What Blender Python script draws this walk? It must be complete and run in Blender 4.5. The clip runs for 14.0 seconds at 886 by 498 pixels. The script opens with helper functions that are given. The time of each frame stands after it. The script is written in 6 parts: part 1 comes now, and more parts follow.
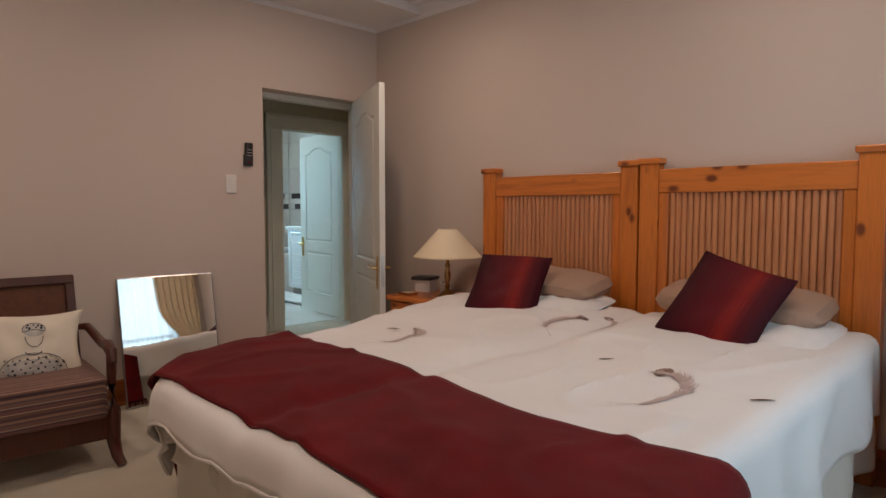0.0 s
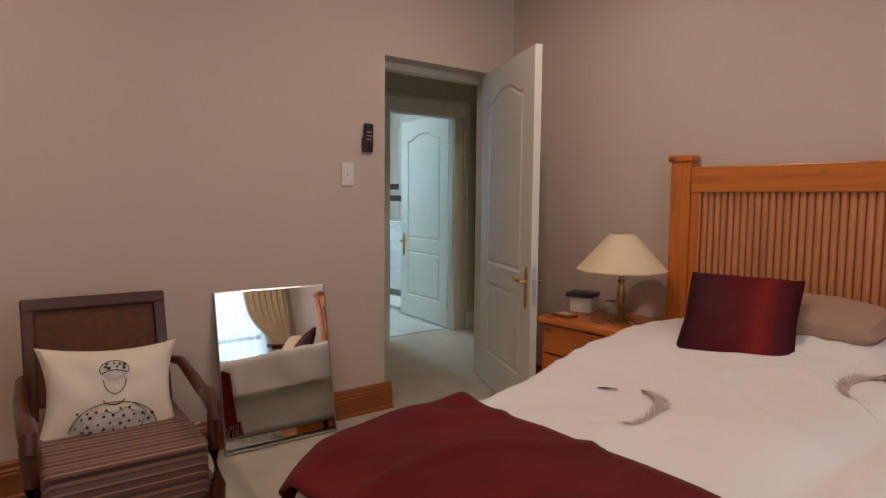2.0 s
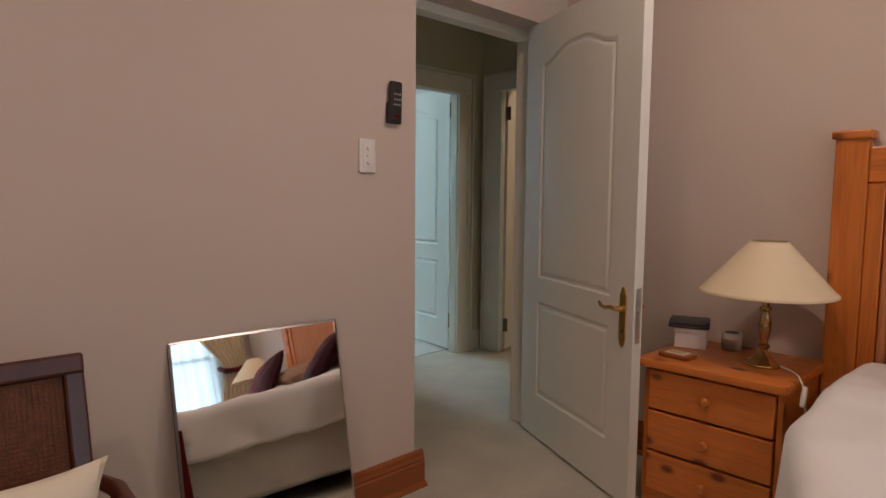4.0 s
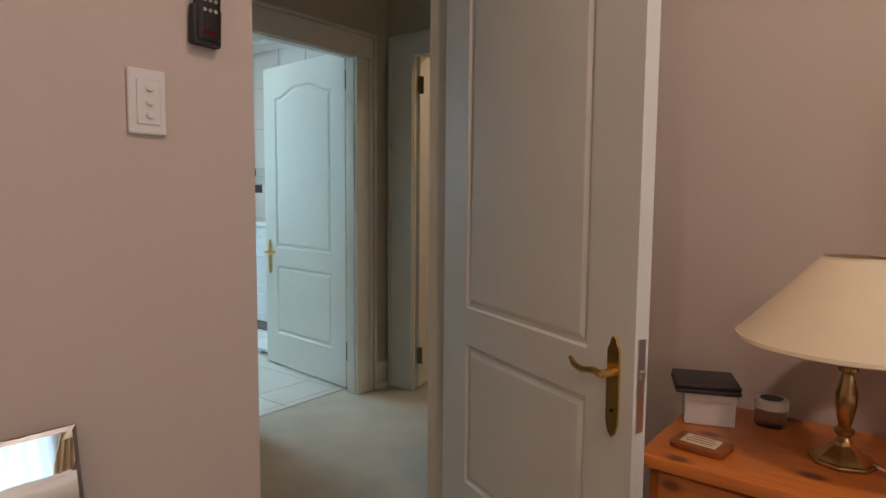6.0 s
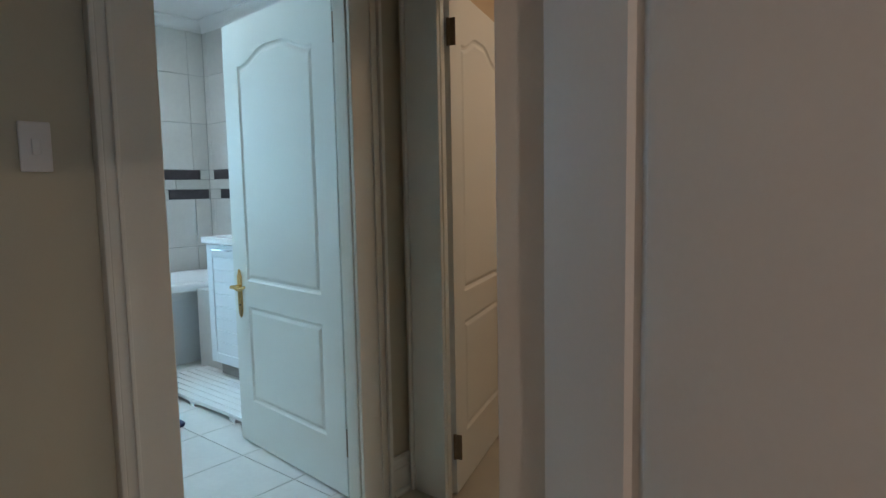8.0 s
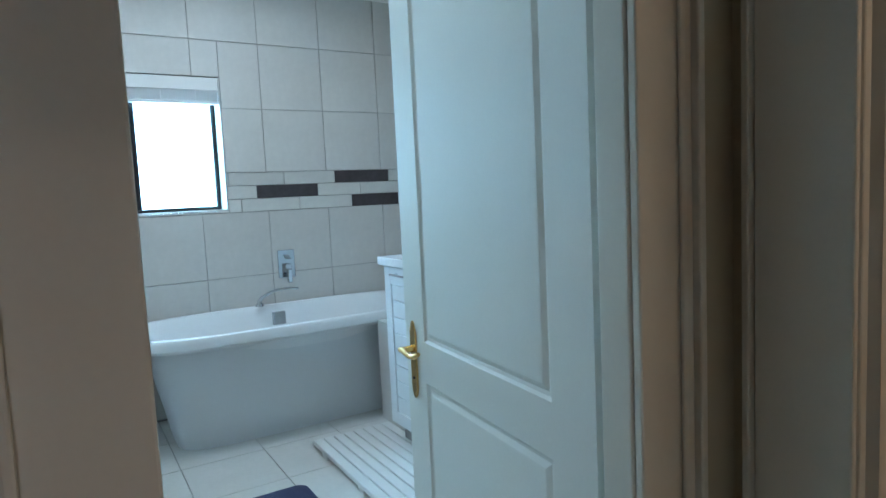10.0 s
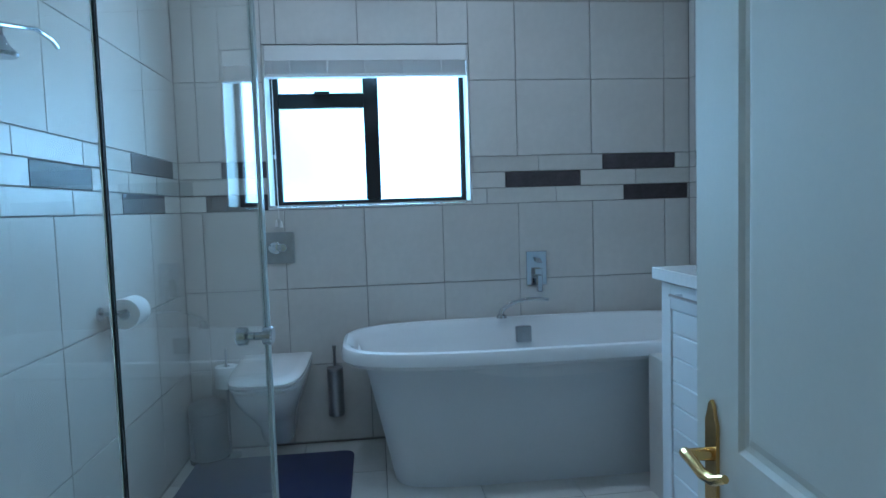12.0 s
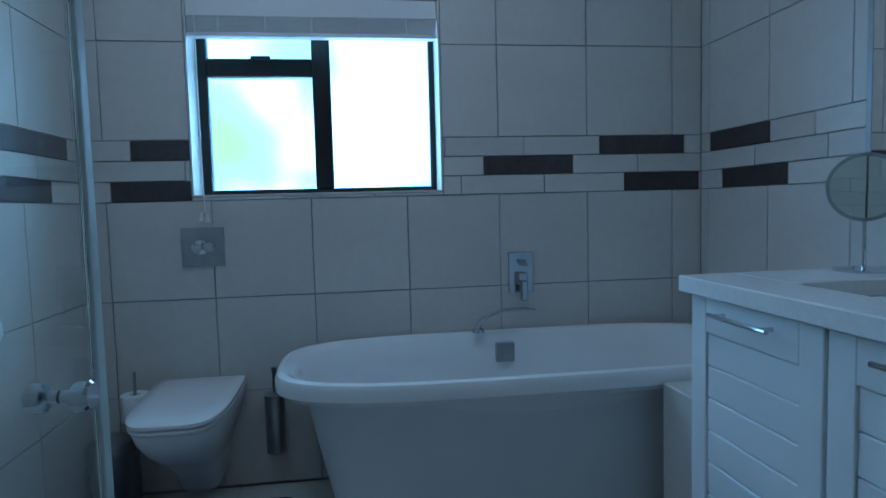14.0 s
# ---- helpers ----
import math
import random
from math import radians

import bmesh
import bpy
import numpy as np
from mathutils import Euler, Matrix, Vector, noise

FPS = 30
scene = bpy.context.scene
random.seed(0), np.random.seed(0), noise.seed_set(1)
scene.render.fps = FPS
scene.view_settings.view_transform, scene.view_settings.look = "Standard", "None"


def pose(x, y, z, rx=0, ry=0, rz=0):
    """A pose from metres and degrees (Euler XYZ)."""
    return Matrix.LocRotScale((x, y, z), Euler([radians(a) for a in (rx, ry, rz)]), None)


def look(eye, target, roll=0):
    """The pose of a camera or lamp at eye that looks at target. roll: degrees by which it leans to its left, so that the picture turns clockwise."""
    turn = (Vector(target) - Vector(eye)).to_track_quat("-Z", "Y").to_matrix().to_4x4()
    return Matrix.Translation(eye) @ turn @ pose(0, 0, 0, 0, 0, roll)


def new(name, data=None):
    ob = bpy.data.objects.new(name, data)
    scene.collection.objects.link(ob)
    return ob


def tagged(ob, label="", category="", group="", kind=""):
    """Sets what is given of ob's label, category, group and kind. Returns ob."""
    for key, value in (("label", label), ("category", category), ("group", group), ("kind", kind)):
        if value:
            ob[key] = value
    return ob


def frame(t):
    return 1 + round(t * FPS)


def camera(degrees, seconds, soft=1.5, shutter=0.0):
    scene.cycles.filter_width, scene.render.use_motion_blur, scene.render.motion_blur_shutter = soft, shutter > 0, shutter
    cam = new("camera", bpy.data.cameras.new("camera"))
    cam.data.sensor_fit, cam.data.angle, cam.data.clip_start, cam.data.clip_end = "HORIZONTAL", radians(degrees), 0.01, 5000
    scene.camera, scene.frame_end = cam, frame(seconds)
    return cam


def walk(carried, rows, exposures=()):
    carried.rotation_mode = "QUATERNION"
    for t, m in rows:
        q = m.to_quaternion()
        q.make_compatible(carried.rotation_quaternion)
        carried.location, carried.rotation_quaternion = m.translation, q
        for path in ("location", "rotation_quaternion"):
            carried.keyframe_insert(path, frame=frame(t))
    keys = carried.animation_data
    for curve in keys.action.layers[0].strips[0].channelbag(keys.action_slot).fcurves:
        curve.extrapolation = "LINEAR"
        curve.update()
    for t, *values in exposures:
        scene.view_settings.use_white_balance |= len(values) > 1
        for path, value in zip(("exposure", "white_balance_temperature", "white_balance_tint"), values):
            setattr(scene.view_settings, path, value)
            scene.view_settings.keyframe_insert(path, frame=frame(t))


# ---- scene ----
cam = camera(71.1, 14.0)
PATH = [
    (0, (0.375, 0.842, 1.182), (1.776, 2.263, 1.054), 0.1),
    (0.5, (0.378, 1.031, 1.187), (1.692, 2.533, 1.049), 0.2),
    (1, (0.407, 1.249, 1.206), (1.68, 2.783, 1.051), 0.3),
    (1.5, (0.514, 1.54, 1.214), (1.762, 3.094, 1.054), 0.4),
    (2, (0.599, 1.848, 1.225), (1.84, 3.408, 1.062), 0.5),
    (2.5, (0.715, 2.154, 1.225), (1.959, 3.711, 1.054), 0.5),
    (2.7, (0.767, 2.297, 1.245), (2.024, 3.842, 1.059), 0.6),
    (3.3, (0.835, 2.62, 1.23), (2.138, 4.13, 1.047), 0.6),
    (3.9, (0.885, 2.93, 1.217), (2.265, 4.37, 1.037), 0.5),
    (4.45, (1.02, 3.17, 1.207), (2.45, 4.56, 1.028), 0.5),
    (5, (1.331, 3.292, 1.2), (2.801, 4.637, 1.025), 0.5),
    (5.5, (1.497, 3.464, 1.186), (3.021, 4.747, 1.011), 0.4),
    (6, (1.703, 3.639, 1.178), (3.274, 4.865, 1.003), 0.5),
    (6.5, (1.988, 3.851, 1.199), (3.572, 5.059, 1.025), 0.2),
    (7, (2.221, 4.069, 1.214), (3.805, 5.278, 1.037), 0.2),
    (9.3, (3.229, 5.227, 1.245), (4.506, 6.754, 1.049), -2.8),
    (9.5, (3.305, 5.348, 1.245), (4.52, 6.925, 1.055), -2.7),
    (10, (3.44, 5.554, 1.24), (4.478, 7.255, 1.06), -2.7),
    (10.5, (3.573, 5.75, 1.238), (4.429, 7.55, 1.072), -2.2),
    (11, (3.657, 5.929, 1.232), (4.251, 7.833, 1.083), -2.1),
    (11.5, (3.74, 6.089, 1.211), (4.065, 8.057, 1.072), -2.1),
    (12, (3.803, 6.288, 1.171), (4.019, 8.271, 1.036), -1.8),
    (12.5, (3.848, 6.474, 1.142), (4.04, 8.46, 1.003), -1.7),
    (13, (3.891, 6.642, 1.128), (4.069, 8.629, 0.991), -1.7),
    (13.5, (3.893, 6.753, 1.139), (4.096, 8.737, 0.994), -1.6),
    (14, (3.923, 6.824, 1.138), (4.204, 8.799, 0.997), -1.5),
]
EXPOSURE = [(0.0, 0.05, 6500, 8), (2.0, 0.16, 6500, 10), (5.0, 0.22, 6500, 10), (6.5, 0.3, 6350, 10), (7.2, 0.25, 6100, 9), (9.3, 0.1, 5700, 9), (10.5, -0.12, 5550, 10), (11.2, -0.52, 5250, 11), (12.3, -0.9, 5100, 11), (13.0, -1.18, 5000, 11), (13.5, -1.32, 4900, 11), (14.0, -1.54, 4850, 11)]
walk(cam, [(t, look(eye, target, roll)) for t, eye, target, roll in PATH], EXPOSURE)

# ---- light levels and tuning ----
BED_LAMP, BATH_LAMP, SIDE_FILL = 34.5, 5.8, 7.0
BATH_SKY, BED_SKY = 27.0, 2.1
MIR_LEAN, MIR_TURN = 11.0, 2.3

# ---- plan, metres ----
WALL_N = 4.84        # bedroom face of the wall with the door
WALL_E = 3.56        # bedroom face of the wall behind the beds
HALL_N, HALL_E = 6.24, 4.48   # hall faces of the bathroom wall and of the side room's wall
BATH_S, BATH_N, BATH_W, BATH_E = 6.42, 9.408, 2.87, 5.459

# ---- world and lights ----
world = bpy.data.worlds.new("sky_world")
scene.world = world
world.use_nodes = True
wn = world.node_tree
sky = wn.nodes.new("ShaderNodeTexSky")
sky.sky_type, sky.sun_disc = "NISHITA", False
sky.sun_elevation, sky.sun_rotation = radians(50), radians(200)
wn.links.new(sky.outputs["Color"], wn.nodes["Background"].inputs["Color"])
wn.nodes["Background"].inputs["Strength"].default_value = 0.1


def area_lamp(name, m, size, power, color, shape="DISK", size_y=None):
    data = bpy.data.lights.new(name, "AREA")
    data.shape, data.size, data.energy, data.color = shape, size, power, color
    if size_y:
        data.size_y = size_y
    ob = new(name, data)
    ob.matrix_world = m
    return ob


# All unseen: the first fits the lampshade's shadow, the rest are added to match.
BED_SPOTS = ((2.5, 3.65, 0.245), (2.5, 1.6, 0.25), (0.4, 3.65, 0.26), (0.4, 1.6, 0.32))
for lx, ly, share in BED_SPOTS:
    area_lamp("bedroom_lamp", pose(lx, ly, 2.645), 0.09, BED_LAMP * share, (1.0, 0.735, 0.58))
for lx, ly, share in ((3.5, 8.5, 1.2), (4.4, 8.5, 1.3), (3.75, 7.3, 0.5)):
    area_lamp("downlight_lamp", pose(lx, ly, 2.585), 0.07, BATH_LAMP * share, (0.84, 0.96, 1.0))
# Unseen warm fill without a fixture, added to brighten the room beyond.
area_lamp("side_room_fill", pose(5.3, 5.2, 2.5), 0.3, SIDE_FILL, (1.0, 0.74, 0.52))


# ---- materials ----
def tree(name):
    m = bpy.data.materials.new(name)
    m.use_nodes = True
    return m, m.node_tree.nodes, m.node_tree.links, m.node_tree.nodes["Principled BSDF"]


def ramp(nodes, stops):
    r = nodes.new("ShaderNodeValToRGB")
    while len(r.color_ramp.elements) < len(stops):
        r.color_ramp.elements.new(0.5)
    for e, (p, c) in zip(r.color_ramp.elements, stops):
        e.position, e.color = p, (*c, 1)
    return r


def scaled(c, k):
    return tuple(min(1.0, v * k) for v in c)


def surface(name, color, rough=0.6, metal=0.0, vary=0.12, scale=3.0, fine=60.0, bump=0.1, depth=0.002, stretch=(1, 1, 1), each=0.0, coat=0.0, sheen=0.0, spec=0.5):
    """Two scales of variation in colour and a fine relief; each: variation from piece to piece."""
    m, n, l, b = tree(name)
    tc, mp = n.new("ShaderNodeTexCoord"), n.new("ShaderNodeMapping")
    mp.inputs["Scale"].default_value = stretch
    l.new(tc.outputs["Object"], mp.inputs["Vector"])
    big, small = n.new("ShaderNodeTexNoise"), n.new("ShaderNodeTexNoise")
    for t, s, d in ((big, scale, 4), (small, fine, 3)):
        t.inputs["Scale"].default_value, t.inputs["Detail"].default_value = s, d
        l.new(mp.outputs["Vector"], t.inputs["Vector"])
    mix = n.new("ShaderNodeMix")
    mix.inputs["Factor"].default_value = 0.35
    l.new(big.outputs["Fac"], mix.inputs["A"])
    l.new(small.outputs["Fac"], mix.inputs["B"])
    r = ramp(n, ((0.3, scaled(color, 1 - vary)), (0.7, scaled(color, 1 + vary))))
    l.new(mix.outputs["Result"], r.inputs["Fac"])
    out = r.outputs["Color"]
    if each:
        info, hsv, mr = n.new("ShaderNodeObjectInfo"), n.new("ShaderNodeHueSaturation"), n.new("ShaderNodeMapRange")
        mr.inputs["To Min"].default_value, mr.inputs["To Max"].default_value = 1 - each, 1 + each
        l.new(info.outputs["Random"], mr.inputs["Value"])
        l.new(mr.outputs["Result"], hsv.inputs["Value"])
        l.new(out, hsv.inputs["Color"])
        out = hsv.outputs["Color"]
    l.new(out, b.inputs["Base Color"])
    rr = n.new("ShaderNodeMapRange")
    rr.inputs["To Min"].default_value, rr.inputs["To Max"].default_value = max(0.02, rough * 0.85), min(1, rough * 1.15)
    l.new(big.outputs["Fac"], rr.inputs["Value"])
    l.new(rr.outputs["Result"], b.inputs["Roughness"])
    b.inputs["Metallic"].default_value = metal
    b.inputs["Coat Weight"].default_value = coat
    b.inputs["Coat Roughness"].default_value = 0.12
    b.inputs["Sheen Weight"].default_value = sheen
    b.inputs["Specular IOR Level"].default_value = spec
    if bump:
        bp = n.new("ShaderNodeBump")
        bp.inputs["Strength"].default_value, bp.inputs["Distance"].default_value = bump, depth
        l.new(small.outputs["Fac"], bp.inputs["Height"])
        l.new(bp.outputs["Normal"], b.inputs["Normal"])
    return m


def wood(name, light, dark, axis, rough=0.35, knots=True, coat=0.3, rings=9.0):
    """Grain along one axis, with rings and round knots."""
    m, n, l, b = tree(name)
    tc, mp = n.new("ShaderNodeTexCoord"), n.new("ShaderNodeMapping")
    sc = [1.0, 1.0, 1.0]
    sc["xyz".index(axis)] = 0.07
    mp.inputs["Scale"].default_value = sc
    info, add = n.new("ShaderNodeObjectInfo"), n.new("ShaderNodeVectorMath")
    l.new(tc.outputs["Object"], add.inputs[0])
    mul = n.new("ShaderNodeMath")
    mul.operation = "MULTIPLY"
    mul.inputs[1].default_value = 7.0
    l.new(info.outputs["Random"], mul.inputs[0])
    l.new(mul.outputs[0], add.inputs[1])
    l.new(add.outputs[0], mp.inputs["Vector"])
    no = n.new("ShaderNodeTexNoise")
    no.inputs["Scale"].default_value, no.inputs["Detail"].default_value, no.inputs["Distortion"].default_value = rings, 3, 1.5
    l.new(mp.outputs["Vector"], no.inputs["Vector"])
    fi = n.new("ShaderNodeTexNoise")
    fi.inputs["Scale"].default_value, fi.inputs["Detail"].default_value = 90, 3
    l.new(mp.outputs["Vector"], fi.inputs["Vector"])
    mix = n.new("ShaderNodeMix")
    mix.inputs["Factor"].default_value = 0.3
    l.new(no.outputs["Fac"], mix.inputs["A"])
    l.new(fi.outputs["Fac"], mix.inputs["B"])
    mid = tuple((a + c) / 2 for a, c in zip(light, dark))
    r = ramp(n, ((0.32, mid), (0.48, light), (0.56, scaled(light, 0.86)), (0.72, mid)))
    l.new(mix.outputs["Result"], r.inputs["Fac"])
    out = r.outputs["Color"]
    if knots:
        mk = n.new("ShaderNodeMapping")
        sk = [1.0, 1.0, 1.0]
        sk["xyz".index(axis)] = 0.6
        mk.inputs["Scale"].default_value = sk
        l.new(add.outputs[0], mk.inputs["Vector"])
        vo = n.new("ShaderNodeTexVoronoi")
        vo.inputs["Scale"].default_value = 9.0
        l.new(mk.outputs["Vector"], vo.inputs["Vector"])
        kr = ramp(n, ((0.09, (1, 1, 1)), (0.13, (0.8, 0.8, 0.8)), (0.16, (0.35, 0.35, 0.35)), (0.23, (0, 0, 0))))
        l.new(vo.outputs["Distance"], kr.inputs["Fac"])
        km = n.new("ShaderNodeMix")
        km.data_type = "RGBA"
        l.new(kr.outputs["Color"], km.inputs["Factor"])
        l.new(out, km.inputs["A"])
        km.inputs["B"].default_value = (*scaled(dark, 0.62), 1)
        out = km.outputs["Result"]
    l.new(out, b.inputs["Base Color"])
    b.inputs["Roughness"].default_value = rough
    b.inputs["Coat Weight"].default_value = coat
    b.inputs["Coat Roughness"].default_value = 0.15
    bp = n.new("ShaderNodeBump")
    bp.inputs["Strength"].default_value, bp.inputs["Distance"].default_value = 0.12, 0.001
    l.new(fi.outputs["Fac"], bp.inputs["Height"])
    l.new(bp.outputs["Normal"], b.inputs["Normal"])
    return m


def glow(name, color, strength):
    m, n, l, b = tree(name)
    e = n.new("ShaderNodeEmission")
    e.inputs["Color"].default_value, e.inputs["Strength"].default_value = (*color, 1), strength
    l.new(e.outputs[0], n["Material Output"].inputs["Surface"])
    return m


def garden_glow(name, stops, scale, strength):
    """The blurred garden and sky outside a window."""
    m, n, l, b = tree(name)
    tc, no = n.new("ShaderNodeTexCoord"), n.new("ShaderNodeTexNoise")
    no.inputs["Scale"].default_value, no.inputs["Detail"].default_value = scale, 1.0
    l.new(tc.outputs["Object"], no.inputs["Vector"])
    r = ramp(n, stops)
    l.new(no.outputs["Fac"], r.inputs["Fac"])
    e = n.new("ShaderNodeEmission")
    l.new(r.outputs["Color"], e.inputs["Color"])
    e.inputs["Strength"].default_value = strength
    l.new(e.outputs[0], n["Material Output"].inputs["Surface"])
    return m


def clear_glass(name, rough=0.0, tint=(0.93, 0.98, 0.96), ior=1.25):
    m, n, l, b = tree(name)
    b.inputs["Base Color"].default_value = (*tint, 1)
    b.inputs["Roughness"].default_value = rough
    b.inputs["Transmission Weight"].default_value = 1.0
    b.inputs["IOR"].default_value = ior
    return m


def stripes(name):
    """Woven stripes in brown, plum and cream across the seat."""
    m, n, l, b = tree(name)
    tc, sp = n.new("ShaderNodeTexCoord"), n.new("ShaderNodeSeparateXYZ")
    l.new(tc.outputs["Object"], sp.inputs[0])
    add, mo = n.new("ShaderNodeMath"), n.new("ShaderNodeMath")
    add.operation, mo.operation = "ADD", "FRACT"
    l.new(sp.outputs["Y"], add.inputs[0])
    l.new(sp.outputs["Z"], add.inputs[1])
    mul = n.new("ShaderNodeMath")
    mul.operation = "MULTIPLY"
    mul.inputs[1].default_value = 11.0
    l.new(add.outputs[0], mul.inputs[0])
    l.new(mul.outputs[0], mo.inputs[0])
    r = n.new("ShaderNodeValToRGB")
    cols = ((0.0, (0.16, 0.085, 0.07)), (0.14, (0.42, 0.3, 0.2)), (0.18, (0.17, 0.08, 0.075)), (0.36, (0.09, 0.05, 0.06)), (0.44, (0.34, 0.24, 0.19)),
            (0.5, (0.2, 0.11, 0.09)), (0.66, (0.13, 0.08, 0.09)), (0.74, (0.3, 0.17, 0.12)), (0.86, (0.1, 0.055, 0.06)))
    r.color_ramp.interpolation = "CONSTANT"
    while len(r.color_ramp.elements) < len(cols):
        r.color_ramp.elements.new(0.5)
    for e, (p, c) in zip(r.color_ramp.elements, cols):
        e.position, e.color = p, (*c, 1)
    l.new(mo.outputs[0], r.inputs["Fac"])
    l.new(r.outputs["Color"], b.inputs["Base Color"])
    b.inputs["Roughness"].default_value = 0.9
    no, bp = n.new("ShaderNodeTexNoise"), n.new("ShaderNodeBump")
    no.inputs["Scale"].default_value = 300
    l.new(tc.outputs["Object"], no.inputs["Vector"])
    bp.inputs["Strength"].default_value, bp.inputs["Distance"].default_value = 0.4, 0.002
    l.new(no.outputs["Fac"], bp.inputs["Height"])
    l.new(bp.outputs["Normal"], b.inputs["Normal"])
    return m


def sheen_satin(name):
    """Burgundy satin; the sheen is painted as one bright red band between plum-black ones."""
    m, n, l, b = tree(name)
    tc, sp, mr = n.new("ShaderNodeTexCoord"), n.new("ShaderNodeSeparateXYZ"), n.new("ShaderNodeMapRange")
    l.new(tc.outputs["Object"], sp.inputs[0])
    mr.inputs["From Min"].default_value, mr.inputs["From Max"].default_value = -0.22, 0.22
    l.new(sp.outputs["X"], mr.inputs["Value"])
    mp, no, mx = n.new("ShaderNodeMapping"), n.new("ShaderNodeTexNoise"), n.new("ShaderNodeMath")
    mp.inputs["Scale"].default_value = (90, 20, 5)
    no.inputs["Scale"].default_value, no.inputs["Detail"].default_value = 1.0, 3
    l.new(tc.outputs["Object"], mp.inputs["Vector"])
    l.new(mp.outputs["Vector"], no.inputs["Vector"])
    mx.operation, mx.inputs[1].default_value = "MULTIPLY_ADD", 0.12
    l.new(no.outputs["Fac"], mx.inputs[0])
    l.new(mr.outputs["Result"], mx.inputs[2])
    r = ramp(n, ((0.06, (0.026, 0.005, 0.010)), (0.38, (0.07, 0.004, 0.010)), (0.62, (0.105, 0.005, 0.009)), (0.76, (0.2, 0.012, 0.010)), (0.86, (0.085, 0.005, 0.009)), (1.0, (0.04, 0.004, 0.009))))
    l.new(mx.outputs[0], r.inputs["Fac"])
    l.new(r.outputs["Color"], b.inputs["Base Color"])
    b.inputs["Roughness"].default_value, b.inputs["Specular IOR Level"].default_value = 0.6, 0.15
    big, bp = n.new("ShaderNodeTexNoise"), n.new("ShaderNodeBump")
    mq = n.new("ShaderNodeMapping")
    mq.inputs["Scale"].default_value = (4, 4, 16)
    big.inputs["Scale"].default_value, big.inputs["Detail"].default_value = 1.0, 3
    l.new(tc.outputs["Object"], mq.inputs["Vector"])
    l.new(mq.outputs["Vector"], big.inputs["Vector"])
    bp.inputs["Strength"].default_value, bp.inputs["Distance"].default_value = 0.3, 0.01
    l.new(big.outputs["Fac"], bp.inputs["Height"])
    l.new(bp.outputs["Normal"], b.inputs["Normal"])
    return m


def sheer_cloth(name, color, clear):
    m, n, l, b = tree(name)
    tr, tl, mx = n.new("ShaderNodeBsdfTransparent"), n.new("ShaderNodeBsdfTranslucent"), n.new("ShaderNodeMixShader")
    tl.inputs["Color"].default_value = (*color, 1)
    mx.inputs["Fac"].default_value = 1 - clear
    l.new(tr.outputs[0], mx.inputs[1])
    l.new(tl.outputs[0], mx.inputs[2])
    l.new(mx.outputs[0], n["Material Output"].inputs["Surface"])
    return m


M_WALL = surface("beige_wall_paint", (0.60, 0.505, 0.445), 0.75, vary=0.03, scale=1.2, fine=220, bump=0.12, depth=0.001)
M_HALL = surface("olive_wall_paint", (0.52, 0.48, 0.36), 0.75, vary=0.03, scale=1.2, fine=220, bump=0.12, depth=0.001)
M_SIDE = surface("tan_wall_paint", (0.64, 0.52, 0.36), 0.75, vary=0.03, scale=1.2, fine=220, bump=0.12, depth=0.001)
M_CEIL = surface("white_ceiling_paint", (0.78, 0.75, 0.73), 0.8, vary=0.02, scale=2, fine=200, bump=0.08, depth=0.001)
M_CARPET = surface("sand_carpet", (0.50, 0.46, 0.37), 0.95, vary=0.14, scale=5, fine=420, bump=0.8, depth=0.004, sheen=0.2)
M_DOOR = surface("white_door_enamel", (0.74, 0.74, 0.69), 0.58, spec=0.3, vary=0.025, scale=2, fine=120, bump=0.05, depth=0.001)
M_TRIM = surface("cream_frame_enamel", (0.72, 0.71, 0.64), 0.55, spec=0.35, vary=0.03, scale=2, fine=120, bump=0.05, depth=0.001)
M_PINE_Z = wood("varnished_pine_upright", (0.62, 0.185, 0.03), (0.24, 0.05, 0.012), "z", coat=0.15)
M_PINE_Y = wood("varnished_pine_rail", (0.64, 0.195, 0.034), (0.25, 0.053, 0.013), "y", coat=0.15)
M_PINE_X = wood("varnished_pine_board", (0.62, 0.185, 0.032), (0.24, 0.05, 0.012), "x", coat=0.15)
M_SLAT = wood("dull_pine_slat", (0.60, 0.25, 0.105), (0.28, 0.09, 0.035), "z", 0.5, False, 0.1, 14)
M_SKIRT = wood("red_brown_skirting", (0.3, 0.085, 0.02), (0.13, 0.03, 0.008), "x", 0.3)
M_MAHOG = wood("dark_mahogany", (0.072, 0.016, 0.007), (0.028, 0.006, 0.004), "z", 0.35, False, 0.2)
M_CANE = surface("woven_cane", (0.17, 0.055, 0.022), 0.55, vary=0.4, scale=40, fine=350, bump=0.8, depth=0.002)
M_STRIPE = stripes("striped_weave")
M_DUVET = surface("white_cotton", (0.74, 0.725, 0.72), 0.85, vary=0.03, scale=3, fine=160, bump=0.12, depth=0.002, sheen=0.1)
M_SHEET = surface("cream_cotton", (0.72, 0.69, 0.63), 0.88, vary=0.05, scale=4, fine=150, bump=0.15, depth=0.002)
M_THROW = surface("burgundy_fleece", (0.115, 0.006, 0.008), 0.95, vary=0.3, scale=7, fine=380, bump=0.5, depth=0.003, sheen=0.06, spec=0.1)
M_SATIN = sheen_satin("burgundy_satin_painted_sheen")
M_TAUPE = surface("taupe_cotton", (0.36, 0.235, 0.17), 0.85, vary=0.06, scale=8, fine=200, bump=0.15, depth=0.002)
M_FEATHER = surface("brown_printed_ink", (0.46, 0.37, 0.35), 0.85, vary=0.25, scale=30, fine=200, bump=0)
